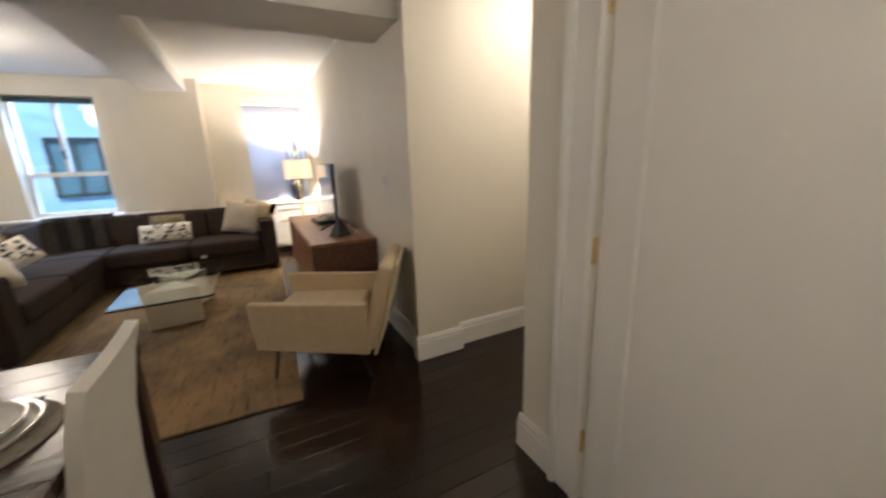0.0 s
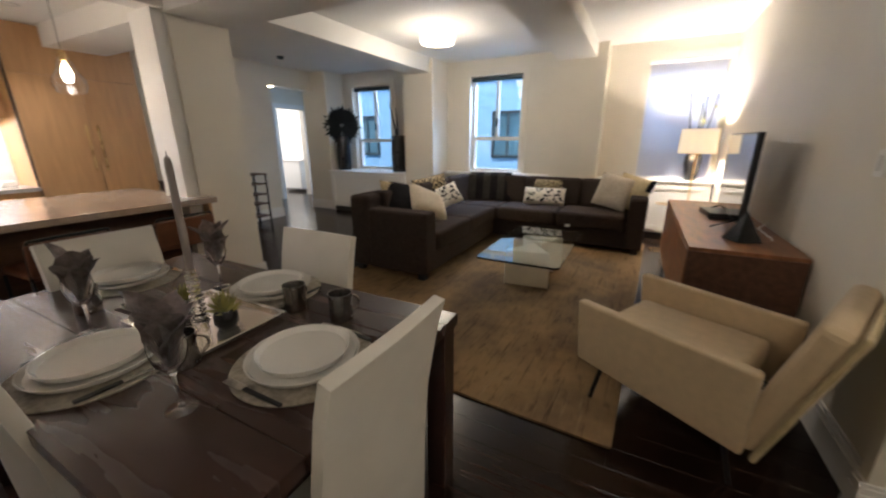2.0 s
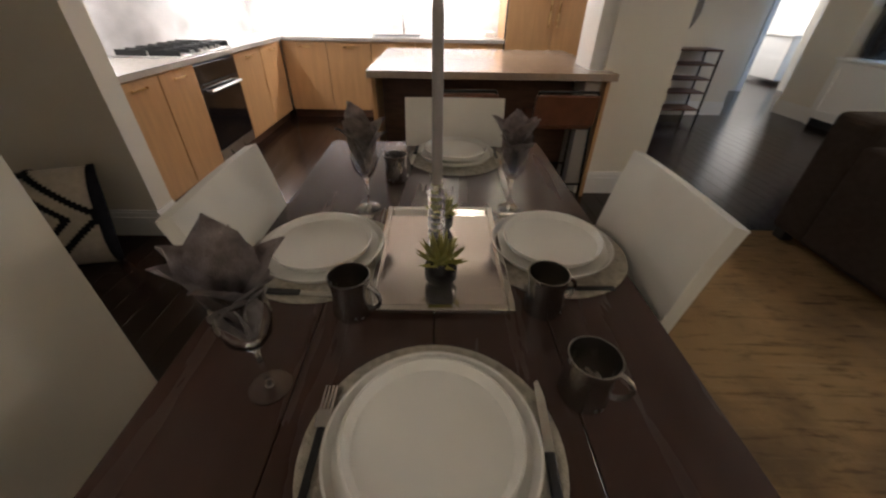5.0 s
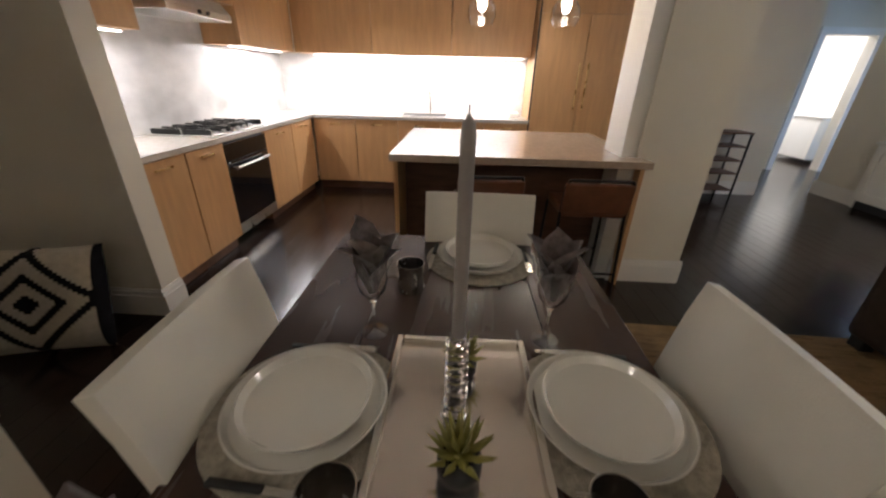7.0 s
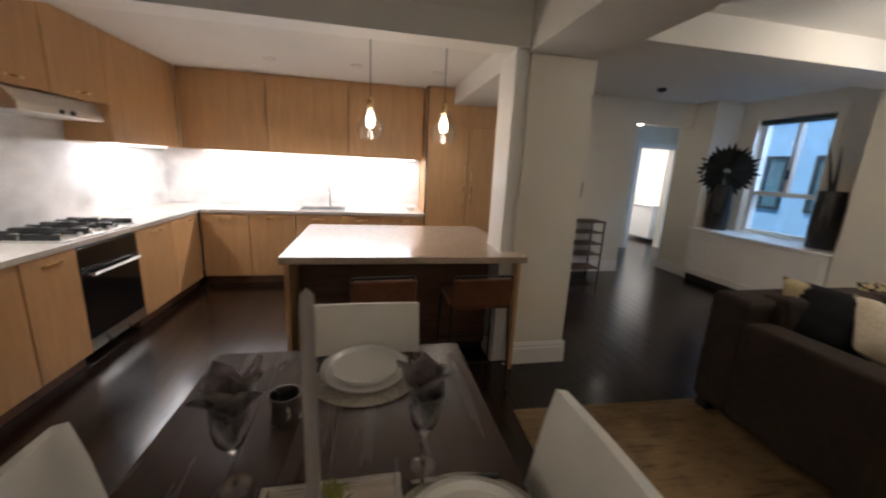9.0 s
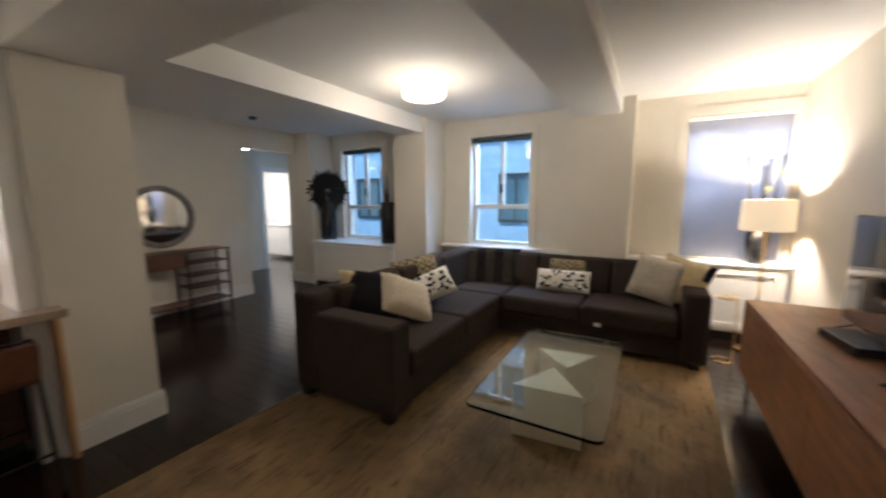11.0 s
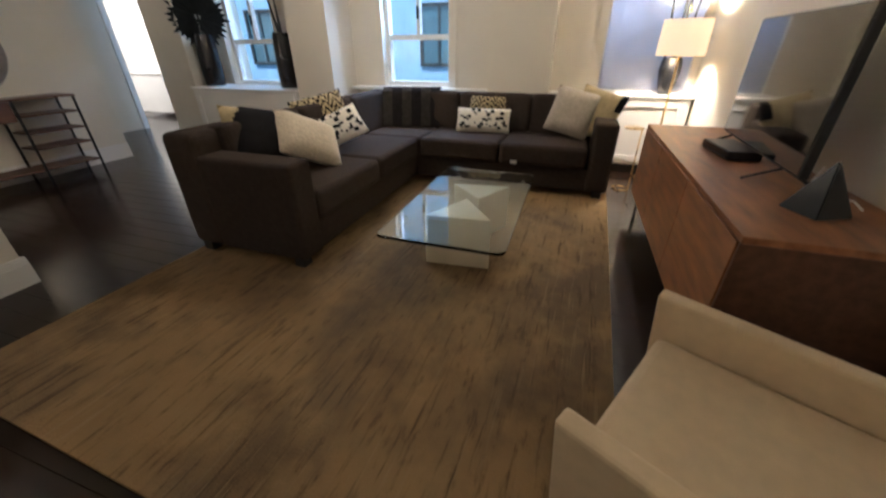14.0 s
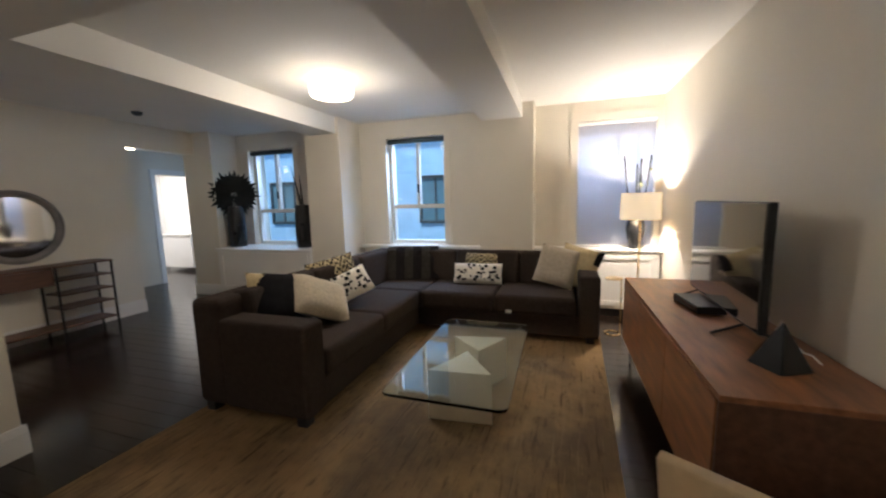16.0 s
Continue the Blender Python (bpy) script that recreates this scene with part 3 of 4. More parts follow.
ZS = 0.482
pillow(pose(-1.93, 2.00, ZS + 0.05, -30, 12, 66), 0.50, 0.44, 0.16, GOLDCLOTH, "black and cream blocked velvet throw pillow on the sofa", 1, (PLUSHBLACK, lambda u, v: u - v * 0.6 > -1.05, "black velvet panel"))
pillow(pose(-1.70, 2.20, ZS + 0.07, -48, 24, 60), 0.50, 0.40, 0.18, PLUSHCREAM, "chunky cream knitted throw pillow on the sofa", 2)
pillow(pose(-1.96, 2.86, ZS + 0.03, -22, -10, 52), 0.48, 0.44, 0.13, GOLDCLOTH, "black and gold zigzag throw pillow on the sofa", 3, (PLUSHBLACK, zigzag, "black woven zigzag"))
pillow(pose(-1.78, 2.72, ZS + 0.07, -34, -20, 46), 0.54, 0.28, 0.13, BONE, "white oblong pillow with dark spots on the sofa", 4, (PLUSHBLACK, spots, "dark printed spots"))
pillow(pose(-0.80, 4.06, ZS, -14, 0, 2), 0.42, 0.36, 0.12, GOLDCLOTH, "black and gold zigzag throw pillow against the sofa back", 5, (PLUSHBLACK, zigzag, "black woven zigzag"))
pillow(pose(-0.82, 3.93, ZS, -22, 0, 3), 0.58, 0.25, 0.13, BONE, "white oblong pillow with dark printed shapes", 6, (PLUSHBLACK, spots, "dark printed spots"))
pillow(pose(0.02, 3.92, ZS + 0.03, -20, 10, -18), 0.45, 0.44, 0.16, PLUSHGREY, "oatmeal linen throw pillow by the sofa arm", 7)
pillow(pose(0.22, 3.95, ZS + 0.03, -18, 12, -30), 0.46, 0.44, 0.14, GOLDCLOTH, "pale gold throw pillow with dark corner by the sofa arm", 8, (PLUSHBLACK, lambda u, v: u > 0.75 and v > 0.3, "dark corner"))

# striped throw over the corner of the sofa
def throw():
    t = thing("throw_blanket", pose(-1.68, 4.05, 0.494, 0, 0, 14), "charcoal and taupe striped throw draped over the sofa back", "blanket")
    prof = [(-0.02, 0.0), (0.02, 0.10), (0.05, 0.24), (0.085, 0.36), (0.14, 0.40), (0.24, 0.385), (0.31, 0.37)]
    for k in range(6):
        bm = bmesh.new()
        rows = []
        for y, z in prof:
            rows.append([bm.verts.new((-0.33 + 0.11 * (k + q / 3), y - 0.045 + 0.012 * noise.noise((k + q / 3, z * 6, 0)), z)) for q in range(4)])
        for a, b in zip(rows, rows[1:]):
            for q in range(3):
                bm.faces.new((a[q], a[q + 1], b[q + 1], b[q])).smooth = True
        r = bmesh.ops.solidify(bm, geom=bm.faces[:], thickness=0.012)
        part("stripe", bm, THROW1 if k % 2 else THROW2, t)


throw()


def coffee_table():
    c = thing("coffee_table", pose(-0.51, 2.26, 0.014), "glass coffee table on two cream triangular blocks", "coffee table")
    part("glass_top", prism(rounded(0.74, 1.40, 0.05), 0.335, 0.353, 0.003), TABLEGLASS, c, "thick green-tinted glass top with rounded corners").visible_shadow = False
    part("base_block", prism([(-0.20, -0.34), (0.22, -0.30), (-0.02, 0.02)], 0.0, 0.334, 0.004), CREAMSTONE, c)
    part("base_block", prism([(-0.20, 0.30), (0.22, 0.36), (0.06, 0.04)], 0.0, 0.334, 0.004), CREAMSTONE, c)


coffee_table()


def media_console():
    c = thing("media_console", pose(0.665, 1.25, 0), "long low walnut media console on slim legs", "console")
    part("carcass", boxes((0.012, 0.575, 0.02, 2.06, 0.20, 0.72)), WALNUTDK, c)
    part("top", box(0.0, 0.575, 0, 2.08, 0.722, 0.747, 0.002), WALNUT, c)
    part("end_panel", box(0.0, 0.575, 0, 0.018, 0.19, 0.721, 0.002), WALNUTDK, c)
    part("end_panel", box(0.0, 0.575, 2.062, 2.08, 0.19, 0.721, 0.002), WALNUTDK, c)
    for i in range(3):
        a = 0.02 + i * 0.682
        part("door", box(-0.004, 0.012, a + 0.002, a + 0.679, 0.20, 0.718, 0.002), WALNUT, c)
    for x in (0.05, 0.52):
        for y in (0.12, 1.96):
            part("leg", tube([(x, y, 0), (x, y, 0.2)], 0.012), BLACKMETAL, c)


media_console()


def television():
    m = pose(1.0, 2.29, 0.749, 0, 0, -2)
    t = thing("television", m, "flat black television on two splayed feet", "television")
    part("screen_body", box(0.006, 0.04, -0.53, 0.53, 0.06, 0.675, 0.006), BLACKPLASTIC, t)
    part("screen", box(-0.001, 0.006, -0.522, 0.522, 0.075, 0.667), SCREENGLASS, t, "glossy dark switched-off screen")
    for y in (-0.37, 0.37):
        part("foot", tube([(-0.13, y, 0.006), (0.02, y, 0.07), (0.12, y, 0.006)], 0.007), BLACKPLASTIC, t)


television()
bx = thing("media_box", pose(0.98, 2.44, 0.749, 0, 0, 6), "flat black media box in front of the television", "media box")
part("case", box(-0.10, 0.06, -0.17, 0.17, 0.004, 0.05, 0.004), BLACKPLASTIC, bx)
part("front_panel", box(-0.104, -0.10, -0.165, 0.165, 0.01, 0.045), BLACKGLASS, bx)
bm = bmesh.new()
b4 = [bm.verts.new(v) for v in ((-0.075, -0.075, 0), (0.075, -0.075, 0), (0.075, 0.075, 0), (-0.075, 0.075, 0))]
ap = bm.verts.new((0.0, 0.0, 0.20))
bm.faces.new(b4[::-1])
for i in range(4):
    bm.faces.new((b4[i], b4[(i + 1) % 4], ap))
bmesh.ops.bevel(bm, geom=list(bm.edges), offset=0.004, segments=2, affect="EDGES")
solo("pyramid_ornament", bm, BLACKCERAMIC, pose(0.98, 1.56, 0.749, 0, 0, 25), "black pyramid ornament on the media console", "ornament")
solo("power_cable", tube([(1.15, 1.62 + 0.06 * k, 0.754 + 0.012 * (k % 2)) for k in range(7)] + [(1.235, 2.1, 0.79)], 0.004), TRIM, Matrix.Identity(4), "thin white cable lying behind the television", "cable")


def armchair():
    ang = math.degrees(math.atan2(0.45, 0.89))
    c = thing("armchair", pose(0.655, 0.64, 0.0, 0, 0, 90 - ang), "cream upholstered mid-century armchair with thin metal legs", "armchair")
    # local: faces +y, x to its right
    part("seat", box(-0.29, 0.29, -0.26, 0.36, 0.30, 0.44, 0.03, 3), CREAM, c)
    for s in (-1, 1):
        bm = prism([(-0.36, 0.20), (0.37, 0.26), (0.40, 0.58), (-0.36, 0.56)], -0.03, 0.03, 0.012)
        part("arm", moved(bm, Matrix(((0, 0, 1, s * 0.325), (1, 0, 0, 0), (0, 1, 0, 0), (0, 0, 0, 1)))), CREAM, c)
    part("backrest", moved(box(-0.33, 0.33, -0.05, 0.05, 0.0, 0.60, 0.035, 3), pose(0, -0.34, 0.22, 16, 0, 0)), CREAM, c)
    part("back_shell", moved(box(-0.335, 0.335, -0.07, -0.045, -0.02, 0.62, 0.012, 2), pose(0, -0.34, 0.22, 16, 0, 0)), GOLDCLOTH, c)
    for x in (-0.26, 0.26):
        part("leg", tube([(x, 0.26, 0.30), (x * 1.1, 0.31, 0.0)], 0.011), BLACKMETAL, c)
        part("leg", tube([(x, -0.26, 0.24), (x * 1.1, -0.34, 0.0)], 0.011), BLACKMETAL, c)
    part("stretcher", tube([(-0.26, 0.26, 0.26), (0.26, 0.26, 0.26)], 0.009), BLACKMETAL, c)


armchair()


def floor_lamp():
    l = thing("floor_lamp", pose(0.96, 4.36, 0), "slim brass floor lamp with a lit white drum shade", "lamp")
    part("base", lathe([(0, 0), (0.14, 0), (0.14, 0.018), (0.13, 0.024), (0, 0.024)], 32), BRASS, l)
    part("pole", tube([(0, 0, 0.02), (0, 0, 1.46)], 0.010), BRASS, l)
    bm = lathe([(0.19, 1.21), (0.205, 1.21), (0.20, 1.50), (0.196, 1.50)], 40)
    part("shade", bm, SHADEGLOW, l, "white linen drum shade, lit from inside")
    part("bulb", lathe([(0, 1.28), (0.03, 1.30), (0.03, 1.35), (0.012, 1.40), (0, 1.40)], 14), BULB, l)


floor_lamp()
st = thing("drink_table", pose(0.66, 3.95, 0), "slim brass drinks stand beside the sofa arm", "side table")
part("foot_ring", moved(tube([(0.075 * math.cos(a * math.pi / 12), 0.075 * math.sin(a * math.pi / 12), 0.006) for a in range(25)], 0.005), Matrix.Identity(4)), BRASS, st)
part("post", tube([(0.075, 0, 0.006), (0.075, 0, 0.6)], 0.006), BRASS, st)
part("top", lathe([(0, 0.60), (0.085, 0.60), (0.085, 0.612), (0, 0.612)], 28), BRASS, st)


def vase_with_sticks():
    v = thing("vase_with_stems", pose(0.97, 4.68, 0.842), "black ribbed vase holding tall dark stems on the sill", "vase")
    part("vase", lathe([(0, 0), (0.065, 0.0), (0.085, 0.10), (0.105, 0.22), (0.10, 0.30), (0.085, 0.345), (0.075, 0.33), (0.09, 0.28), (0.07, 0.08), (0, 0.03)], 14), BLACKCERAMIC, v)
    random.seed(5)
    for k in range(6):
        x, y = random.uniform(-0.05, 0.05), random.uniform(-0.03, 0.03)
        h = random.uniform(0.85, 1.12)
        part("stem", tube([(x, y, 0.05), (x * 1.8, y * 1.4, 0.5), (x * 3.2, y * 1.6, h)], 0.011, 7), DRIED, v)
        if k % 2:
            part("bud", lathe([(0, -0.02), (0.02, 0), (0, 0.025)], 8, (x * 3.0 + 0.01, y * 1.6 - 0.01, h * 0.85)), LEAFY, v)


vase_with_sticks()


def fan_vase(x, y, big):
    v = thing("tall_vase", pose(x, y, 0.802, 0, 0, 42 if big else 0), "tall dark vase with a dried fan leaf by the window" if big else "tall dark vase with one long dried leaf by the window", "vase")
    part("vase", lathe([(0, 0), (0.13, 0), (0.14, 0.2), (0.135, 0.5), (0.12, 0.66), (0.10, 0.66), (0.11, 0.5), (0.11, 0.1), (0, 0.04)], 24), BLACKCERAMIC, v)
    if big:
        for k in range(30):
            a = radians(-75 + 330 * k / 29)
            bm = bmesh.new()
            L, w = 0.37 + 0.03 * math.sin(k * 2.3), 0.042
            cx, cz = 0.0, 0.86
            dx, dz = math.cos(a), math.sin(a)
            y_ = 0.02 * math.sin(k * 1.7)
            pts = [(0.02, -0.004, 0), (0.26, w, 0.01), (L, 0.0, y_), (0.26, -w, -0.01)]
            vs = [bm.verts.new((cx + dx * r - dz * s, yy - 0.02, cz + dz * r + dx * s)) for r, s, yy in pts]
            bm.faces.new(vs)
            bmesh.ops.solidify(bm, geom=bm.faces[:], thickness=0.004)
            part("leaf_blade", bm, DRIED, v)
        part("stalk", tube([(0, 0, 0.1), (0, 0, 0.9)], 0.012), DRIED, v)
    else:
        for a, b in ((-0.10, 1.25), (-0.02, 1.15)):
            bm = tube([(0, 0, 0.1), (a * 0.3, 0, 0.6), (a, -0.02, 0.95), (a * 1.8, -0.03, b)], 0.045, 6, taper=0.1)
            moved(bm, Matrix.Diagonal((1, 0.25, 1, 1)))
            part("long_leaf", bm, DRIED, v)


fan_vase(-5.0, 4.5, True)
fan_vase(-3.70, 4.55, False)

lt = thing("ceiling_light", pose(-2.0, 2.95, H), "round frosted glass flush ceiling light, switched on", "ceiling light")
part("canopy", lathe([(0, 0), (0.10, 0), (0.10, -0.035), (0, -0.035)], 28), CHROME, lt)
part("shade", lathe([(0, -0.17), (0.12, -0.17), (0.19, -0.155), (0.205, -0.12), (0.20, -0.045), (0.11, -0.038)], 40), FROST, lt)
sd = thing("smoke_detector", pose(-4.87, 3.08, H), "small round ceiling smoke detector", "detector")
part("body", lathe([(0, 0), (0.055, 0), (0.05, -0.03), (0.02, -0.045), (0, -0.045)], 20), DARKFRAME, sd)
sp = thing("passage_light", pose(-5.62, 3.42, 2.3), "small lit recessed light in the passage opening", "ceiling light")
part("rim", lathe([(0.05, 0), (0.07, 0), (0.07, -0.008), (0.05, -0.006)], 24), TRIM, sp)
part("lens", lathe([(0, -0.002), (0.05, -0.002), (0.05, -0.01), (0, -0.012)], 24), BULB, sp)
sw = thing("light_switch", pose(1.248, 0.92, 1.28), "white rocker light switch plate on the wall", "switch")
part("plate", box(-0.007, 0.0, -0.038, 0.038, -0.058, 0.058, 0.002), TRIM, sw)
part("rocker", box(-0.011, -0.007, -0.016, 0.016, -0.033, 0.033, 0.001), PORCELAIN, sw)

# ---------------------------------------------------------------- hall
mr_ = thing("round_mirror", pose(-5.548, 2.14, 1.29), "round wall mirror in a wide weathered grey frame", "mirror")
fr = lathe([(0.33, 0.0), (0.405, 0.0), (0.405, 0.03), (0.37, 0.045), (0.33, 0.03)], 56)
part("frame", moved(fr, pose(0, 0, 0, 0, 90, 0)), GREYFRAME, mr_)
part("glass", moved(lathe([(0, 0.012), (0.332, 0.012), (0.332, 0.004), (0, 0.004)], 56), pose(0, 0, 0, 0, 90, 0)), MIRROR, mr_)
hc = thing("console_table", pose(-5.36, 2.05, 0), "walnut hall console table with open shelves and thin black legs", "console table")
part("top", box(-0.16, 0.16, -0.75, 0.75, 0.83, 0.85, 0.002), WALNUTDK, hc)
part("drawer_box", box(-0.155, 0.155, -0.70, 0.18, 0.64, 0.825, 0.003), WALNUTDK, hc)
part("lower_shelf", box(-0.15, 0.15, -0.72, 0.72, 0.13, 0.15, 0.002), WALNUTDK, hc)
for z in (0.34, 0.50, 0.67):
    part("shelf", box(-0.15, 0.15, 0.22, 0.72, z, z + 0.018, 0.002), WALNUTDK, hc)
for x in (-0.15, 0.15):
    for y in (-0.73, 0.2, 0.73):
        part("leg", box(x - 0.009, x + 0.009, y - 0.009, y + 0.009, 0, 0.83), BLACKMETAL, hc)
bc = thing("bathroom_cabinet", pose(-8.4, 6.2, 0), "white bathroom vanity cabinet", "cabinet")
part("body", box(-0.5, 0.5, -0.3, 0.29, 0.08, 0.82, 0.01), TRIM, bc)
part("top", box(-0.52, 0.52, -0.32, 0.29, 0.822, 0.86, 0.006), PORCELAIN, bc)

# ---------------------------------------------------------------- kitchen
SLAB = 0.92


def handle(parent, x, y, z, along):
    L = 0.07
    bm = box(x - (L if along == "x" else 0.008), x + (L if along == "x" else 0.008), y - (L if along == "y" else 0.008), y + (L if along == "y" else 0.008), z - 0.006, z + 0.006, 0.002)
    return part("handle", bm, BRASS, parent, "thin bronze pull")


def base_unit(x0, x1, y0, y1, front, label="maple base cabinet with a slim pull"):
    c = thing("base_cabinet", pose((x0 + x1) / 2, (y0 + y1) / 2, 0), label, "cabinet", "kitchen base cabinets")
    w, d = (x1 - x0) / 2, (y1 - y0) / 2
    part("body", box(-w + 0.001, w - 0.001, -d, d - 0.02 if front == "y" else d, 0.10, 0.879) if front == "y" else box(-w, w - 0.02, -d + 0.001, d - 0.001, 0.10, 0.879), MAPLE, c)
    if front == "y":
        part("toe_kick", box(-w, w, -d, d - 0.06, 0, 0.10), WALNUTDK, c)
        dr = part("door", box(-w + 0.003, w - 0.003, d - 0.019, d, 0.105, 0.872, 0.002), MAPLE, c)
        handle(dr, 0, d + 0.012, 0.82, "x")
    else:
        part("toe_kick", box(-w, w - 0.06, -d, d, 0, 0.10), WALNUTDK, c)
        dr = part("door", box(w - 0.019, w, -d + 0.003, d - 0.003, 0.105, 0.872, 0.002), MAPLE, c)
        handle(dr, w + 0.012, 0, 0.82, "y")
    return c


FY, FX = -2.56, -5.14
base_unit(-2.855, -2.425, -3.145, FY, "y")
base_unit(-3.285, -2.86, -3.145, FY, "y")
base_unit(-4.52, -3.94, -3.145, FY, "y")
base_unit(-5.12, -4.525, -3.145, FY, "y")
for k in range(5):
    base_unit(-5.765, FX, -2.55 + k * 0.527, -2.55 + (k + 1) * 0.527 - 0.004, "x")
ov = thing("oven", pose(-3.61, FY, 0), "built-in black glass oven with a steel bar handle", "oven")
part("body", box(-0.32, 0.32, -0.58, -0.02, 0.10, 0.878), BLACKPLASTIC, ov)
part("door", box(-0.32, 0.32, -0.018, 0.004, 0.20, 0.72, 0.003), BLACKGLASS, ov)
part("control_panel", box(-0.32, 0.32, -0.018, 0.004, 0.725, 0.86, 0.002), BLACKGLASS, ov)
part("lower_trim", box(-0.32, 0.32, -0.018, 0.003, 0.11, 0.196, 0.002), STEEL, ov)
part("handle", tube([(-0.27, 0.045, 0.67), (0.27, 0.045, 0.67)], 0.014), STEEL, ov)
for x in (-0.25, 0.25):
    part("handle_post", tube([(x, 0.003, 0.67), (x, 0.045, 0.67)], 0.008), STEEL, ov)
wt = thing("worktop", pose(-5.2, -2.6, 0.88), "pale quartz L-shaped kitchen worktop", "worktop")
for dm in ((-5.765, -2.425, -3.145, FY + 0.02, 0.882, SLAB), (-5.765, FX + 0.02, FY + 0.021, 0.083, 0.882, SLAB)):
    part("slab", moved(box(*dm, 0.002), Matrix.Translation((5.2, 2.6, -0.88))), QUARTZ, wt)
structure("backsplash", boxes((-5.755, -2.425, -3.149, -3.13, SLAB + 0.002, 1.60), (-4.22, -3.065, -3.1495, -3.131, 1.60, 1.90), (-5.769, -5.75, -3.128, 0.083, SLAB + 0.002, 1.60)), MARBLE, "grey veined marble backsplash, brightly lit", "backsplash")

ck = thing("gas_cooktop", pose(-3.61, -2.83, SLAB + 0.002), "steel gas cooktop with black cast iron grates", "cooktop")
part("plate", box(-0.40, 0.40, -0.25, 0.25, 0, 0.012, 0.004), STEEL, ck)
for x in (-0.26, 0, 0.26):
    for y in (-0.12, 0.12):
        b_ = part("burner", lathe([(0, 0.012), (0.05, 0.012), (0.05, 0.024), (0.035, 0.03), (0, 0.03)], 20, (x, y, 0)), CHROME, ck)
        part("burner_cap", lathe([(0, 0.03), (0.03, 0.03), (0.028, 0.037), (0, 0.038)], 20, (x, y, 0)), STEEL, b_)
        part("grate", boxes((x - 0.12, x + 0.12, y - 0.006, y + 0.006, 0.04, 0.052), (x - 0.006, x + 0.006, y - 0.11, y + 0.11, 0.04, 0.052), (x - 0.12, x - 0.108, y - 0.11, y + 0.11, 0.012, 0.052), (x + 0.108, x + 0.12, y - 0.11, y + 0.11, 0.012, 0.052)), BLACKMETAL, ck)
for k in range(5):
    part("knob", lathe([(0, 0.012), (0.018, 0.012), (0.016, 0.035), (0, 0.036)], 16, (-0.2 + 0.1 * k, 0.225, 0)), STEEL, ck)


def wall_unit(x0, x1, y0, y1, z0, z1, front):
    c = thing("wall_cabinet", pose((x0 + x1) / 2, (y0 + y1) / 2, z0), "flat maple wall cabinet mounted above the worktop", "cabinet", "kitchen wall cabinets")
    w, d = (x1 - x0) / 2, (y1 - y0) / 2
    if front == "y":
        part("body", box(-w, w, -d, d - 0.02, 0, z1 - z0), MAPLE, c)
        dr = part("door", box(-w + 0.002, w - 0.002, d - 0.019, d, 0.0, z1 - z0 - 0.002, 0.0015), MAPLE, c)
        if z0 > 1.7:
            handle(dr, 0, d + 0.012, 0.05, "x")
    else:
        part("body", box(-w, w - 0.02, -d, d, 0, z1 - z0), MAPLE, c)
        part("door", box(w - 0.019, w, -d + 0.002, d - 0.002, 0.0, z1 - z0 - 0.002, 0.0015), MAPLE, c)


wall_unit(-3.06, -2.425, -3.145, -2.78, 1.60, 2.495, "y")
wall_unit(-3.63, -3.065, -3.145, -2.78, 1.90, 2.495, "y")
wall_unit(-4.22, -3.635, -3.145, -2.78, 1.90, 2.495, "y")
wall_unit(-5.40, -4.225, -3.145, -2.78, 1.60, 2.495, "y")
for k in range(3):
    wall_unit(-5.765, -5.405, -2.775 + k * 0.95, -2.775 + (k + 1) * 0.95 - 0.004, 1.60, 2.495, "x")
for x, y, sx, sy in ((-5.60, -1.30, 0.03, 1.3), (-2.76, -2.92, 0.28, 0.03), (-4.80, -2.92, 0.5, 0.03)):
    ul = thing("under_cabinet_light", pose(x, y, 1.60), "slim lit strip under the wall cabinets", "light strip")
    part("housing", box(-sx - 0.01, sx + 0.01, -sy - 0.01, sy + 0.01, -0.008, -0.001), STEEL, ul)
    part("diffuser", box(-sx, sx, -sy, sy, -0.012, -0.0085), STRIP, ul)
hd = thing("range_hood", pose(-3.63, -3.145, 1.745), "slim steel range hood under the wall cabinets", "range hood")
part("canopy", moved(prism([(0.0, 0.0), (0.44, 0.0), (0.44, 0.05), (0.365, 0.14), (0.0, 0.155)], -0.38, 0.38, 0.004), Matrix(((0, 0, 1, 0), (1, 0, 0, 0), (0, 1, 0, 0), (0, 0, 0, 1)))), STEEL, hd)
for x in (-0.05, 0.05):
    part("knob", moved(lathe([(0, 0), (0.016, 0), (0.014, 0.016), (0, 0.018)], 14), Matrix.Translation((x, 0.442, 0.026)) @ pose(0, 0, 0, -90, 0, 0)), BLACKPLASTIC, hd)
fg = thing("refrigerator", pose(-5.47, 0.645, 0), "panelled maple refrigerator with two tall doors", "refrigerator")
part("body", box(-0.295, 0.24, -0.555, 0.56, 0.02, 2.49), MAPLE, fg)
for s in (-1, 1):
    dr = part("door", box(0.242, 0.262, *sorted((s * 0.003, s * 0.535)), 0.10, 2.02, 0.003), MAPLE, fg)
    part("handle", tube([(0.29, s * 0.05, 1.05), (0.29, s * 0.05, 1.55)], 0.008), BRASS, dr)
part("upper_door", box(0.242, 0.262, -0.535, 0.535, 2.03, 2.485, 0.003), MAPLE, fg)
# Black strip modelled where only shade lies beside the door.
part("gap_shade_strip", box(0.2405, 0.246, -0.555, -0.537, 0.1, 2.48), BLACKPLASTIC, fg)
sk = thing("kitchen_sink", pose(-5.42, -1.2, SLAB), "steel undermount sink set in the worktop", "sink")
